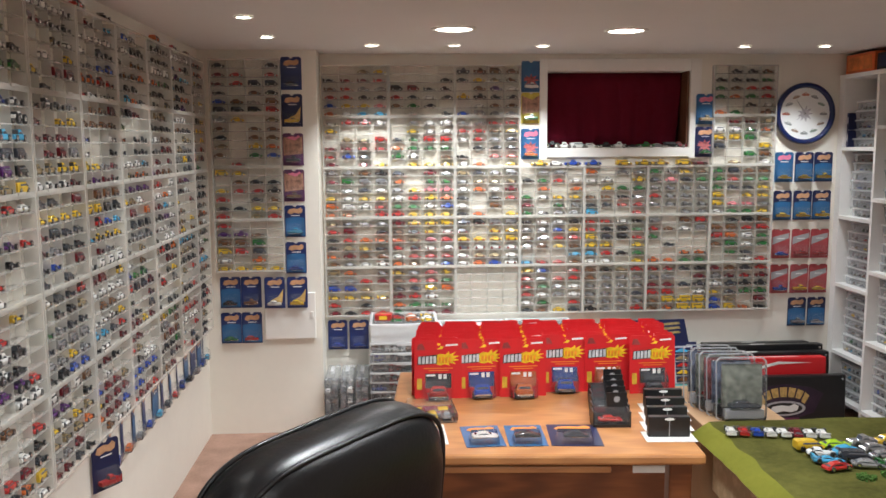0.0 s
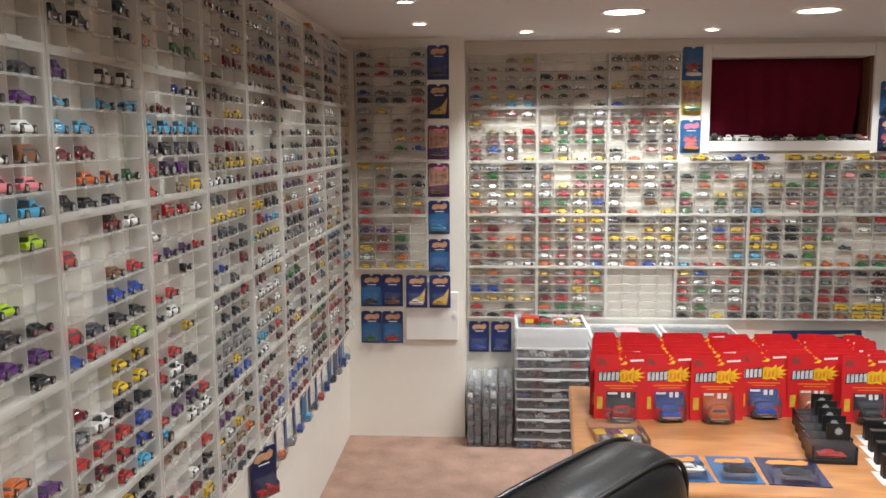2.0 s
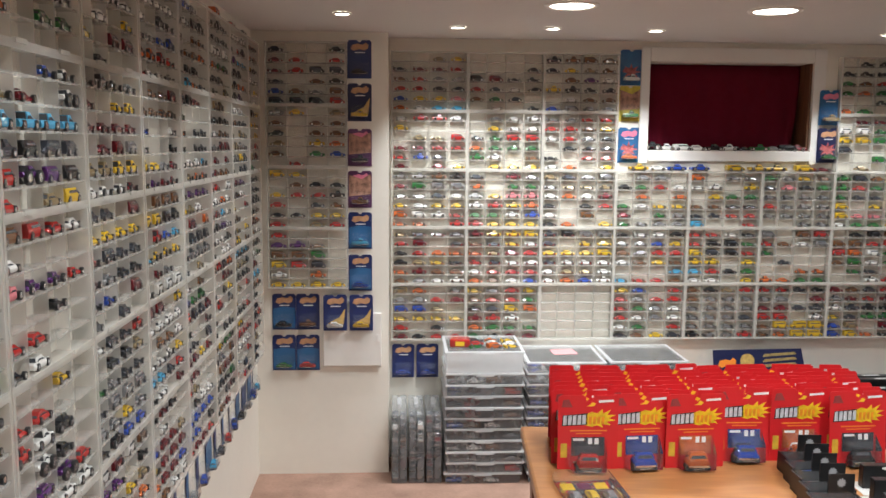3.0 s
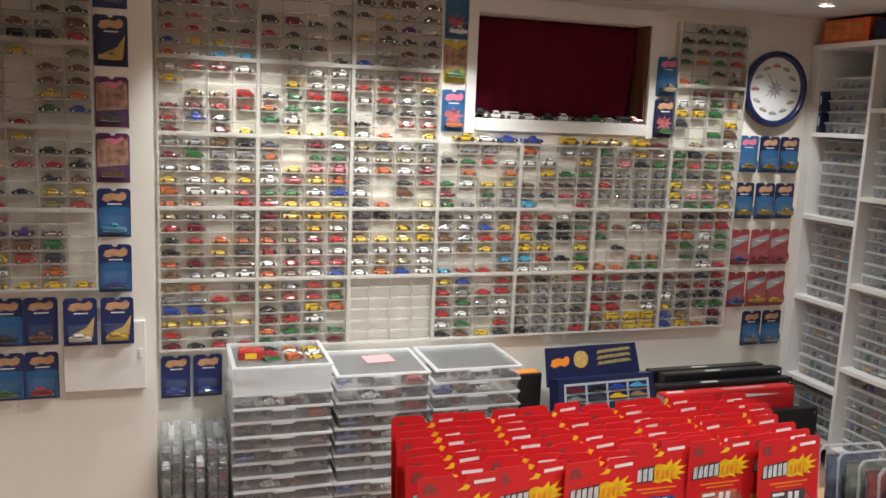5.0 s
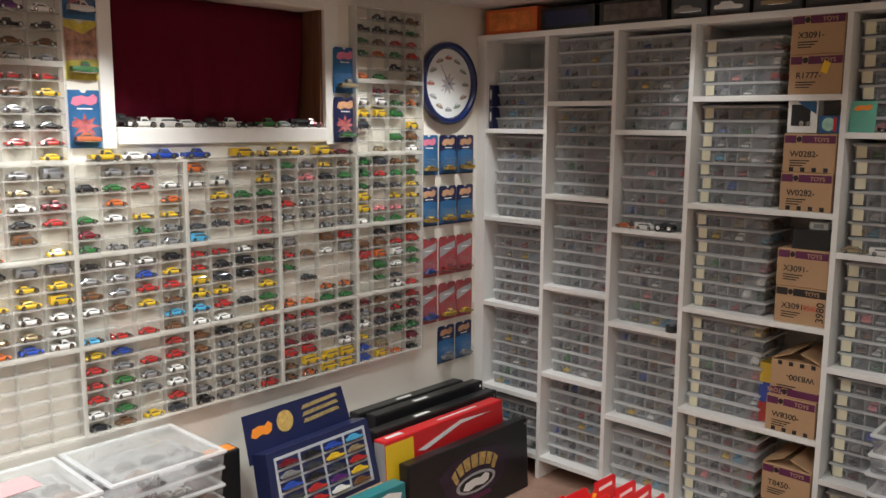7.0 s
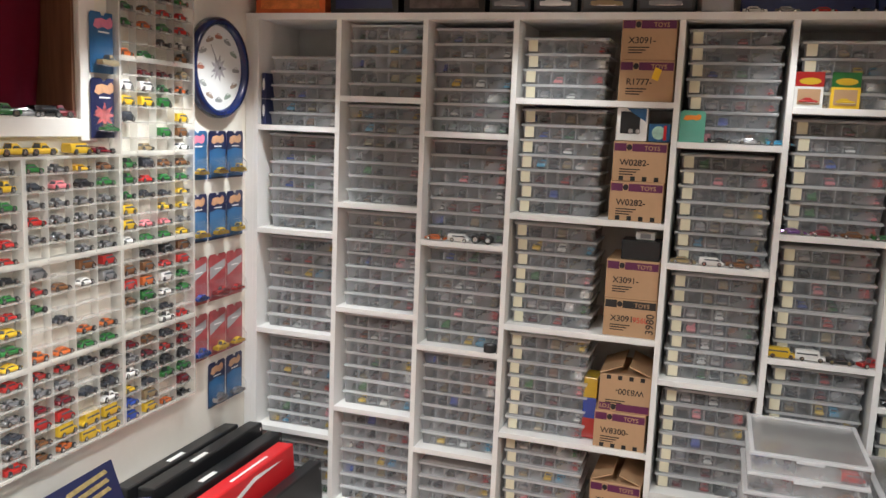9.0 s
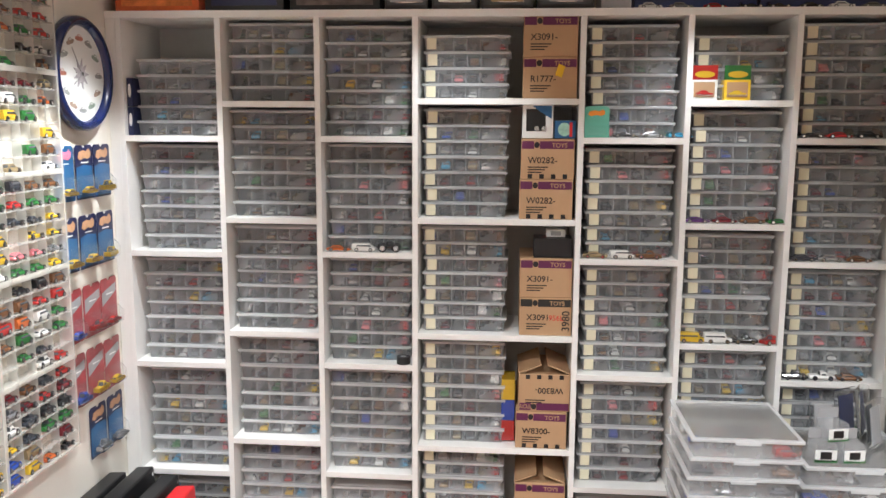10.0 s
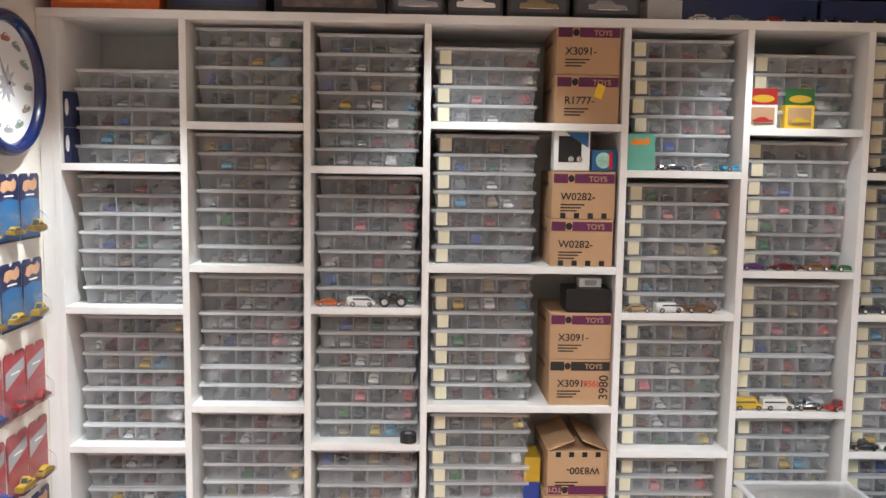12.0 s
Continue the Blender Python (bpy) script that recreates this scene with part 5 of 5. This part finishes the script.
def carton(z, code, upside=False, band=M_PURPLE, label="brown cardboard toy carton with purple printed band", notches=False, red="", dx=0.0, flaps=False):
    b = thing("carton", label, "carton", pose(SX + 0.012 + KD + dx, 3.158, z, 0, 0, -90 + rng.uniform(-1.5, 1.5)), "cartons in the shelving")
    part("box", box(0, -KD, 0, KW, 0, KH, bevel=0.002), M_CARTON, b)
    f = -KD - 0.0002
    zb = KH - 0.030 if not upside else 0.004
    part("band", plate([(0.003, zb), (0.040, zb), (0.040, zb + 0.024), (0.003, zb + 0.024)], 0.0005, y=f), band, b)
    part("band", plate([(0.058, zb), (KW - 0.003, zb), (KW - 0.003, zb + 0.024), (0.058, zb + 0.024)], 0.0005, y=f), band, b)
    part("seal", plate(ellipse(0.049, zb + 0.012, 0.0085, 0.0095), 0.0005, y=f), M_INK, b)
    turn = 180 if upside else 0
    fx = (lambda x: KW - x) if upside else (lambda x: x)
    words("TOYS", 0.019, M_CARTON, b, pose(fx(0.095) - (0.03 if upside else 0), f - 0.0008, zb + (0.005 if not upside else 0.019), 90, turn, 0))
    words(code, 0.027, M_INK, b, pose(0.022 if not upside else KW - 0.022, f - 0.0006, 0.050 if not upside else KH - 0.045, 90, turn, 0))
    if red:
        words(red, 0.024, M_RED_INK, b, pose(0.092, f - 0.0008, 0.050, 90, 0, 0))
    for k in range(3):
        part("print_bar", plate([(0.022, 0.036 - 0.008 * k), (0.085 - 0.01 * k, 0.036 - 0.008 * k), (0.085 - 0.01 * k, 0.0395 - 0.008 * k), (0.022, 0.0395 - 0.008 * k)], 0.0004, y=f), M_INK, b)
    if notches:
        for k in range(4):
            x = 0.022 + 0.036 * k
            zz = 0.002 if not upside else KH - 0.016
            part("hand_slot", plate([(x, zz), (x + 0.014, zz), (x + 0.014, zz + 0.014), (x, zz + 0.014)], 0.0005, y=f), M_BLACK, b)
    for k in range(3):
        part("side_slot", box(-0.0006, -0.16 + 0.045 * k, KH - 0.04, 0.0, -0.13 + 0.045 * k, KH - 0.028), M_BLACK, b)
    if flaps:
        part("flap", box(0.0, -KD, 0, 0.078, -0.02, 0.003), M_CARTON, b, "", pose(0, 0, KH, 0, -22, 0))
        part("flap", box(-0.078, -KD, 0, 0.0, -0.02, 0.003), M_CARTON, b, "", pose(KW, 0, KH, 0, 22, 0))
    return b


s = [z + T / 2 + 0.0005 for z in COL_SHELVES[3]]
c = carton(s[0], "R1777-", red="", label="brown cardboard carton with a yellow tag")
part("tag", plate([(0.098, 0.07), (0.118, 0.062), (0.128, 0.096), (0.108, 0.104)], 0.0008, y=-KD - 0.0015), M_YELLOW, c, "yellow paper tag")
carton(s[0] + KH + 0.001, "X3091-")
carton(s[1], "W0282-", notches=True)
carton(s[1] + KH + 0.001, "W0282-", notches=True)
c = carton(s[2], "X3091-", band=M_INK, label="brown cardboard carton with black printed band", red="956L")
words("3980", 0.034, M_INK, c, pose(0.158, -KD - 0.0008, 0.014, 90, -90, 0))
carton(s[2] + KH + 0.001, "X3091-", red="")
carton(s[3], "W8300-", notches=True)
carton(s[3] + KH + 0.001, "W8300-", upside=True, notches=True, flaps=True, label="opened brown cardboard carton standing upside down")
carton(0.10, "T8450-", notches=True)
carton(0.10 + KH + 0.001, "T8450-", flaps=True, label="opened brown cardboard toy carton with purple band")
bb = thing("toy_box", "glossy black toy box on a carton", "box", pose(SX + 0.02, 3.115, s[2] + 2 * KH + 0.003, 0, 0, -90))
part("carton", box(0, 0, 0, 0.12, 0.10, 0.062, bevel=0.002), M_BLACK, bb)
wb = thing("toy_box", "small clear and white toy package on a black box", "box", pose(SX + 0.05, 3.075, s[2] + 2 * KH + 0.0655, 0, 0, -90))
part("carton", box(0, 0, 0, 0.06, 0.05, 0.024, bevel=0.002), M_WHITE, wb)
part("window", plate([(0.014, 0.005), (0.046, 0.005), (0.046, 0.019), (0.014, 0.019)], 0.0006, y=-0.0002), M_GREY, wb)
zz = s[1] + 2 * KH + 0.003
tb = thing("toy_box", "blue and white window box with a toy motorcycle", "box", pose(SX + 0.022, 3.158, zz, 0, 0, -90))
part("carton", box(0, 0, 0, 0.095, 0.05, 0.103, bevel=0.002), M_WHITE, tb)
part("window", plate([(0.012, 0.022), (0.072, 0.022), (0.072, 0.09), (0.012, 0.09)], 0.0006, y=-0.0002), M_BLACK, tb)
part("print", plate([(0.05, 0.085), (0.09, 0.06), (0.09, 0.10), (0.03, 0.10)], 0.0006, y=-0.0010), M_CARD_CYAN, tb)
for q in range(2):
    part("wheel_print", plate(ellipse(0.045 + 0.022 * q, 0.03, 0.008, 0.008, 12), 0.0006, y=-0.0018), M_CHROME, tb)
cb = thing("toy_box", "small blue toy package with round window", "box", pose(SX + 0.02, 3.058, zz, 0, 0, -90))
part("carton", box(0, 0, 0, 0.065, 0.045, 0.055, bevel=0.002), M_CARD_CYAN, cb)
part("round_window", plate(ellipse(0.03, 0.028, 0.020, 0.021), 0.0006, y=-0.0002), mat("mint_print", (0.35, 0.6, 0.5), 0.4, vary=0.3, scale=60), cb)
part("stripe", plate([(0.045, 0.006), (0.054, 0.006), (0.054, 0.05), (0.045, 0.05)], 0.0006, y=-0.0010), M_RED, cb)
for k, (key, h) in enumerate((("y", 0.07), ("b", 0.07), ("r", 0.07))):
    bl = thing("toy_block", "bright coloured box tucked behind the cartons", "box", pose(SX + 0.06, 3.21, s[3] + 0.215 - 0.0705 * (k + 1), 0, 0, -90))
    part("carton", box(0, 0, 0, 0.045, 0.10, 0.07, bevel=0.002), PAINTS[key], bl)

for k in range(2):
    nb = thing("toy_box", "narrow dark blue toy package at the shelf edge", "box", pose(SX + 0.02, DIV[0] - 0.011, COL_SHELVES[0][0] + T / 2 + 0.092 * k, 0, 0, -90))
    part("carton", box(0, 0, 0, 0.018, 0.06, 0.090, bevel=0.001), M_CARD_NAVY, nb)
    part("print", plate(ellipse(0.009, 0.05, 0.005, 0.022, 12), 0.0006, y=-0.0002), M_WHITE, nb)

# ---- single cars on the shelf edges ----
def edge_cars(col, z, items, start):
    y = DIV[col] - 0.009 - start
    for kind, ch, turn in items:
        toy_car(kind, ch, pose(SX + 0.024, y - 0.037, z + T / 2 + 0.0003, 0, 0, -90 + turn) @ Matrix.Scale(1.1, 4), "on the edge of a shelf")
        y -= 0.083


edge_cars(2, 1.098, (("coupe", "o", 4), ("van", "w", 0), ("monster", "k", 3)), 0.01)
edge_cars(4, 1.090, (("sedan", "t", 0), ("van", "w", 5), ("pickup", "n", -4)), 0.01)
edge_cars(4, 1.466, (("racer", "k", 0), ("coupe", "s", 6), ("racer", "c", 8)), 0.09)
edge_cars(5, 1.206, (("coupe", "p", 0), ("coupe", "m", 0), ("sedan", "n", 4), ("racer", "g", 8)), 0.0)
edge_cars(5, 0.826, (("bus", "y", 0), ("bus", "w", 0), ("pickup", "k", 0), ("pickup", "r", 30)), 0.0)
edge_cars(6, 1.468, (("racer", "k", 0), ("coupe", "r", 0), ("sedan", "k", 0)), 0.01)
edge_cars(6, 1.092, (("sedan", "d", 0), ("sedan", "s", 0), ("coupe", "n", 0)), 0.01)
edge_cars(6, 0.715, (("pickup", "k", 0), ("pickup", "w", 0), ("sedan", "n", 0)), 0.01)
tyre = thing("loose_tyre", "small black rubber toy tyre on a shelf", "tyre", pose(SX + 0.02, 3.53, 0.730 + T / 2 + 0.0125))
part("ring", cyl(0.022, 0.024, 20), M_TYRE, tyre)
part("rim", cyl(0.010, 0.0246, 16), M_GREY, tyre)
for k, (a, b) in enumerate((("r", "y"), ("g", "y"))):
    p = thing("boxed_toy", "red and white window box with a toy car" if k == 0 else "green and gold window box with a toy car", "box", pose(SX + 0.03, DIV[5] - 0.012 - 0.098 * k, 1.58 + T / 2, 0, 0, -90), "boxed toys on a shelf")
    part("base_box", box(0, 0, 0, 0.078, 0.05, 0.062, bevel=0.001), M_WHITE if k == 0 else M_YELLOW, p)
    part("window", plate([(0.008, 0.010), (0.070, 0.010), (0.070, 0.055), (0.008, 0.055)], 0.0006, y=-0.0002), M_CARTON, p)
    part("car_body", toy_mesh("coupe", "body", "r" if k == 0 else "y"), None, p, "", pose(0.039, -0.006, 0.014) @ Matrix.Diagonal((0.75, 0.35, 0.9, 1)))
    part("header", plate([(0, 0.0625), (0.078, 0.0625), (0.078, 0.105), (0, 0.105)], 0.002, y=0.006), PAINTS[a], p)
    part("header_print", plate(ellipse(0.04, 0.078, 0.03, 0.010), 0.0006, y=0.0038), PAINTS[b], p)
g = thing("carded_toy_car", "small green and orange carded toy on a shelf", "carded toy", pose(SX + 0.02, DIV[4] - 0.012, 1.466 + T / 2, -6, 0, -90))
part("backing_card", plate([(0, 0), (0.075, 0), (0.075, 0.09), (0.068, 0.096), (0.006, 0.096), (0, 0.09)], 0.002, y=0.0), mat("sea_green_card", (0.12, 0.4, 0.3), 0.4, vary=0.15), g)
part("emblem", plate([(q * 0.68, w * 0.6 - 0.005) for q, w in FLAME], 0.0006, y=-0.0022), M_ORANGE, g)
part("blister", blister_mesh(0.06, 0.03, 0.02), None, g, "", pose(0.008, -0.0022, 0.006))

# ---- boxes on top of the shelving ----
def top_box(y0, y1, h, material, label, deco=None):
    b = thing("toy_box", label, "box", pose(SX + 0.01, y0, TOP_Z + 0.0105, 0, 0, -90), "boxes on top of the shelving")
    part("carton", box(0, 0, 0, y0 - y1, 0.16, h, bevel=0.002), material, b)
    if deco:
        part("print", plate([(0.02, 0.015), (y0 - y1 - 0.02, 0.015), (y0 - y1 - 0.03, h - 0.015), (0.02, h - 0.012)], 0.0006, y=-0.0003), deco, b)
    return b


top_box(4.44, 4.17, 0.100, mat("orange_red_box", (0.62, 0.12, 0.03), 0.4, vary=0.35, scale=7), "orange and red boxed toy on top of the shelving", mat("fire_print", (0.7, 0.2, 0.05), 0.4, vary=0.5, scale=22))
top_box(4.15, 3.90, 0.085, M_BLACK, "black boxed toy car on top of the shelving", M_CARD_NAVY)
top_box(3.88, 3.60, 0.088, M_BLACK, "dark boxed toy car on top of the shelving", mat("mixed_dark_print", (0.12, 0.09, 0.08), 0.3, vary=0.8, scale=30))
for y0, y1, key in ((3.585, 3.45, "s"), (3.44, 3.30, "w"), (3.29, 3.13, "t"), (3.12, 2.95, "s")):
    b = top_box(y0, y1, 0.080, M_BLACK, "dark window box with a toy car inside")
    part("window", plate([(0.008, 0.012), (y0 - y1 - 0.008, 0.012), (y0 - y1 - 0.008, 0.07), (0.008, 0.07)], 0.0006, y=-0.0003), M_WINDOW_TINT, b)
    part("car_body", toy_mesh("sedan", "body", key), None, b, "", pose((y0 - y1) / 2, -0.008, 0.016) @ Matrix.Diagonal((1.4, 0.4, 1.4, 1)))
b = top_box(2.93, 2.84, 0.05, M_LID, "small clear plastic box on top of the shelving")
for y0, y1 in ((2.82, 2.45), (2.44, 2.04)):
    b = top_box(y0, y1, 0.075, M_CARD_BLUE, "long blue box on top of the shelving")
    b.location.x += 0.09
for y, kind, ch in ((2.78, "sedan", "w"), (2.69, "sedan", "s"), (2.59, "coupe", "r"), (2.48, "racer", "k"), (2.40, "racer", "k"), (2.31, "coupe", "k"), (2.22, "sedan", "w"), (2.13, "coupe", "s")):
    toy_car(kind, ch, pose(SX + 0.04, y, TOP_Z + 0.0103, 0, 0, -90), "on top of the shelving")

# ---- bins beside the shelving ----
for k in range(13):
    floor_bin(pose(1.935 + BD, 2.705 + rng.uniform(-.004, .004) - 0.004 * (k == 12), k * 0.0540, 0, 0, -90 + rng.uniform(-1, 1)) @ Matrix.Diagonal((0.83, 1, 1.06, 1)), BIN, "clear plastic bin of toy cars stacked by the shelving")
for k in range(11):
    floor_bin(pose(2.030 + BD, 2.375 + rng.uniform(-.003, .003), k * 0.0540, 0, 0, -90 + rng.uniform(-1, 1)) @ Matrix.Diagonal((0.95, 1, 1.06, 1)), BIN, "clear plastic bin of toy cars stacked by the shelving")
BZ = 11 * 0.054 + 0.0003
for k, (x, y, z) in enumerate(((2.065, 2.34, 0), (2.065, 2.262, 0), (2.085, 2.30, 0.052))):
    p = thing("toy_package", "small white and green window box with a toy", "box", pose(x, y, BZ + z, 0, 0, -90 + 6 * k), "small packages on a bin")
    part("base_box", box(0, 0, 0, 0.062, 0.06, 0.050, bevel=0.002), M_BIN, p)
    part("front_card", plate([(0.002, 0.004), (0.060, 0.004), (0.060, 0.036), (0.002, 0.036)], 0.0006, y=-0.0002), M_WHITE, p)
    part("window", plate([(0.016, 0.010), (0.046, 0.010), (0.046, 0.031), (0.016, 0.031)], 0.0006, y=-0.0010), M_BLACK, p)
    part("stripe", plate([(0.0, 0.0), (0.062, 0.0), (0.062, 0.008), (0.0, 0.008)], 0.0006, y=-0.0002), PAINTS["g"], p)
    part("backing_card", box(0, 0.055, 0.0502, 0.062, 0.057, 0.080), M_GREY, p)
for k, (x, y, h) in enumerate(((2.17, 2.30, 0.14), (2.20, 2.21, 0.16), (2.16, 2.13, 0.14), (2.25, 2.12, 0.15))):
    p = thing("clamshell_pack", "clear plastic clamshell pack with a dark insert", "blister pack", pose(x, y, BZ, -8, 0, -72 + 14 * k), "clamshell packs on a bin")
    part("shell", box(0, 0, 0, 0.085, 0.03, h, bevel=0.008), M_CLEAR, p)
    part("insert", box(0.012, 0.018, 0.01, 0.073, 0.021, h - 0.02), M_CARD_NAVY if k % 2 else M_GREY, p)
for z, key in ((1.02, "red"), (1.22, "blue"), (1.45, "navy"), (0.82, "purple")):
    hang_card(pose(2.36, 1.988, z, 0, 0, 180), key, "orange", None, "s", "carded toy car hanging on the partition wall", "carded toys on the partition")

# ---- small things on the desk ----
def lying_card(x, y, w, d, turn, base, lab, paint):
    c = thing("carded_toy_car", lab, "carded toy", pose(x, y, DZ + 0.0006, 0, 0, turn), "carded cars lying on the desk")
    part("backing_card", box(0, 0, 0, w, d, 0.0015), base, c)
    part("emblem", mesh_of("emblem", plate([(q * w / HW, z * d / HH) for q, z in FLAME], 0.0006), M_ORANGE), None, c, "", pose(0, 0, 0.0016, -90, 0, 0))
    part("blister", HANG_BLISTER, None, c, "clear plastic blister", pose(0.012, 0.012, 0.0017, -90, 0, 0) @ Matrix.Diagonal((w / HW * 0.95, 1, 1, 1)))
    part("car_body", toy_mesh("coupe", "body", paint), None, c, "", pose(w / 2, 0.038, 0.012))
    part("car_canopy", toy_mesh("coupe", "window", "k"), None, c, "", pose(w / 2, 0.038, 0.012))


lying_card(0.140, 2.115, 0.108, 0.165, 2, M_CARD_CYAN, "bright blue carded toy car lying on the desk", "w")
lying_card(0.255, 2.115, 0.105, 0.165, -2, M_CARD_CYAN, "light blue carded toy car lying on the desk", "k")
lying_card(0.368, 2.110, 0.140, 0.170, -5, M_CARD_NAVY, "black and orange carded toy car on the desk", "d")
mp = thing("clamshell_pack", "clear plastic pack with several toy cars lying flat", "blister pack", pose(-0.005, 2.31, DZ + 0.0006, 0, 0, 3), "carded cars lying on the desk")
part("backing_card", box(0.004, 0.004, 0, 0.136, 0.166, 0.002), mat("plum_gold_print", (0.16, 0.11, 0.09), 0.35, vary=0.9, scale=40), mp)
part("shell", box(0, 0, 0.0022, 0.140, 0.170, 0.030, bevel=0.008), M_CLEAR, mp)
for k in range(3):
    part("car_body", toy_mesh("coupe", "body", "sys"[k]), None, mp, "", pose(0.03 + 0.04 * k, 0.06, 0.0025, 0, 0, 90))
    part("car_canopy", toy_mesh("coupe", "window", "k"), None, mp, "", pose(0.03 + 0.04 * k, 0.06, 0.0025, 0, 0, 90))
    part("print_bar", box(0.014 + 0.04 * k, 0.115, 0.0021, 0.044 + 0.04 * k, 0.150, 0.0028), (M_YELLOW, M_PURPLE, M_YELLOW)[k], mp)
lying_card(-0.01, 2.14, 0.105, 0.160, 2, M_WHITE, "white carded toy car lying on the desk", "s")
for k in range(5):
    x, y = 0.512 + 0.013 * k, 2.245 + 0.062 * k
    p = thing("mini_box", "small clear box with a hot-rod on a black base", "box", pose(x, y, DZ + 0.0003, 0, 0, -3), "small clear boxes on the desk")
    part("base", box(0, 0, 0, 0.108, 0.05, 0.010, bevel=0.001), M_BLACK, p)
    part("cover", box(0.0045, 0.001, 0.0102, 0.1035, 0.049, 0.046, bevel=0.002), M_CLEAR, p)
    part("backing_card", box(0.0, 0.0495, 0.0, 0.108, 0.0515, 0.044), M_BLACK, p)
    part("header", box(0.048, 0.0493, 0.0442, 0.106, 0.0513, 0.088), M_BLACK, p)
    part("print", plate(star(0.077, 0.068, 0.007, 0.011, 9, 1.0), 0.0006, y=0.0490), M_GREY, p)
    part("side_bar", box(0.0, -0.001, 0.0, 0.004, 0.051, 0.046), M_BLACK, p)
    part("side_bar", box(0.104, -0.001, 0.0, 0.108, 0.051, 0.046), M_BLACK, p)
    part("car_body", toy_mesh("coupe", "body", "kksbr"[k] if k else "r"), None, p, "", pose(0.054, 0.025, 0.0105))
    part("car_canopy", toy_mesh("coupe", "window", "k"), None, p, "", pose(0.054, 0.025, 0.0105))
for k in range(4):
    x, y = 0.640 + 0.022 * k, 2.155 + 0.085 * k
    p = thing("folded_card_toy", "black folded card toy pack on a white backing", "carded toy", pose(x, y, DZ + 0.0003, 0, 0, -4), "black packs on the desk")
    part("backing_card", box(-0.008, -0.035, 0, 0.13, 0.045, 0.0012), M_WHITE, p)
    part("pack", box(0.004, 0.0, 0.0014, 0.118, 0.022, 0.058, bevel=0.002), M_BLACK, p)
    part("tab", plate(ellipse(0.061, 0.052, 0.014, 0.004, 12), 0.0006, y=-0.0004), M_WHITE, p)
    part("seam", box(0.060, -0.0008, 0.003, 0.062, 0.0, 0.050), M_GREY, p)
edge = [(0.010, 0.0), (0.140, 0.0), (0.154, 0.010), (0.154, 0.186), (0.142, 0.199), (0.008, 0.199), (-0.004, 0.186), (-0.004, 0.010)]
bm = bmesh.new()
for (xa, za), (xb, zb) in zip(edge, edge[1:] + edge[:1]):
    ca, cb = [(x + (0.075 - x) * 0.045, z + (0.1 - z) * 0.04) for x, z in ((xa, za), (xb, zb))]
    plate([(xa, za), (xb, zb), cb, ca], 0.004, bm, y=0.041)
CLAM_FLANGE = mesh_of("flange", bm, M_SHELL_EDGE)
INSERTS = (mat("dark_olive_insert", (0.16, 0.17, 0.14), 0.4, vary=0.8, scale=50), mat("dark_blue_insert", (0.10, 0.12, 0.18), 0.4, vary=0.8, scale=50), mat("brick_insert", (0.22, 0.05, 0.05), 0.4, vary=0.8, scale=50))
for k in range(5):
    p = thing("clamshell_pack", "clear plastic clamshell pack with a toy car standing", "blister pack", pose(0.945 - 0.011 * k, 2.394 + 0.043 * k, TZ - 0.0058, -6, 0, -3 + rng.uniform(-3, 3)), "clamshell packs beside the desk")
    part("shell", box(0.006, 0, 0.006, 0.144, 0.036, 0.186, bevel=0.012), M_CLEAR, p)
    part("flange", CLAM_FLANGE, None, p, "raised clear plastic edge")
    part("insert", box(0.012, 0.034, 0.045, 0.138, 0.0358, 0.178), INSERTS[k % 3], p, "printed card insert")
    part("plinth", box(0.014, 0.006, 0.012, 0.136, 0.033, 0.042, bevel=0.004), M_BLACK if k % 2 else M_GREY, p)
    part("car_body", toy_mesh("sedan", "body", "dgkrdbs"[k]), None, p, "", pose(0.076, 0.016, 0.0425) @ Matrix.Scale(1.35, 4))
    part("car_canopy", toy_mesh("sedan", "window", "k"), None, p, "", pose(0.076, 0.016, 0.0425) @ Matrix.Scale(1.35, 4))

prop = thing("carton", "plain brown carton under the clamshell packs", "carton", pose(0, 0, 0))
part("box", box(0.885, 2.39, 0, 1.16, 2.80, TZ - 0.006, bevel=0.002), M_CARTON, prop)

# ---- cars on the landscape ----
for k, ch in enumerate("wrbwwmww"):
    toy_car("racer" if ch != "m" else "coupe", ch, pose(0.925 + 0.036 * k, 2.275 - 0.006 * k, TZ + 0.0095, 0, 0, 80 + rng.uniform(-7, 7)) @ Matrix.Scale(1.12, 4), "parked on the green felt")
for k in range(20):
    toy_car(rng.choice(WEIGHTED), "rsgyycdsyrwcsdgylsyc"[k], pose(1.09 + 0.080 * (k % 5) + rng.uniform(-.006, .006), 1.985 + 0.048 * (k // 5) + 0.010 * (k % 5), TZ + 0.0095, 0, 0, rng.uniform(-18, 18)) @ Matrix.Scale(1.15, 4), "parked on the green felt")
bush_bm = bmesh.new()
for k in range(160):
    a, r = rng.uniform(0, 6.28), rng.uniform(0, 0.03)
    g2 = bmesh.ops.create_icosphere(bush_bm, subdivisions=1, radius=rng.uniform(0.002, 0.004))
    bmesh.ops.transform(bush_bm, matrix=pose(r * math.cos(a), r * math.sin(a) * .7, rng.uniform(0, 0.012)) @ pose(0, 0, 0, 0, 0, a * 57), verts=g2["verts"])
BUSH = mesh_of("foliage", bush_bm, mat("model_foliage", (0.05, 0.12, 0.015), 0.9, vary=0.4, scale=60))
for x, y in ((1.13, 1.92), (1.20, 1.93), (1.26, 1.90)):
    b = thing("model_bush", "tiny dark green model bush on the felt", "model bush", pose(x, y, TZ + 0.006), "model bushes")
    part("foliage", BUSH, None, b)["kind"] = "stuff"
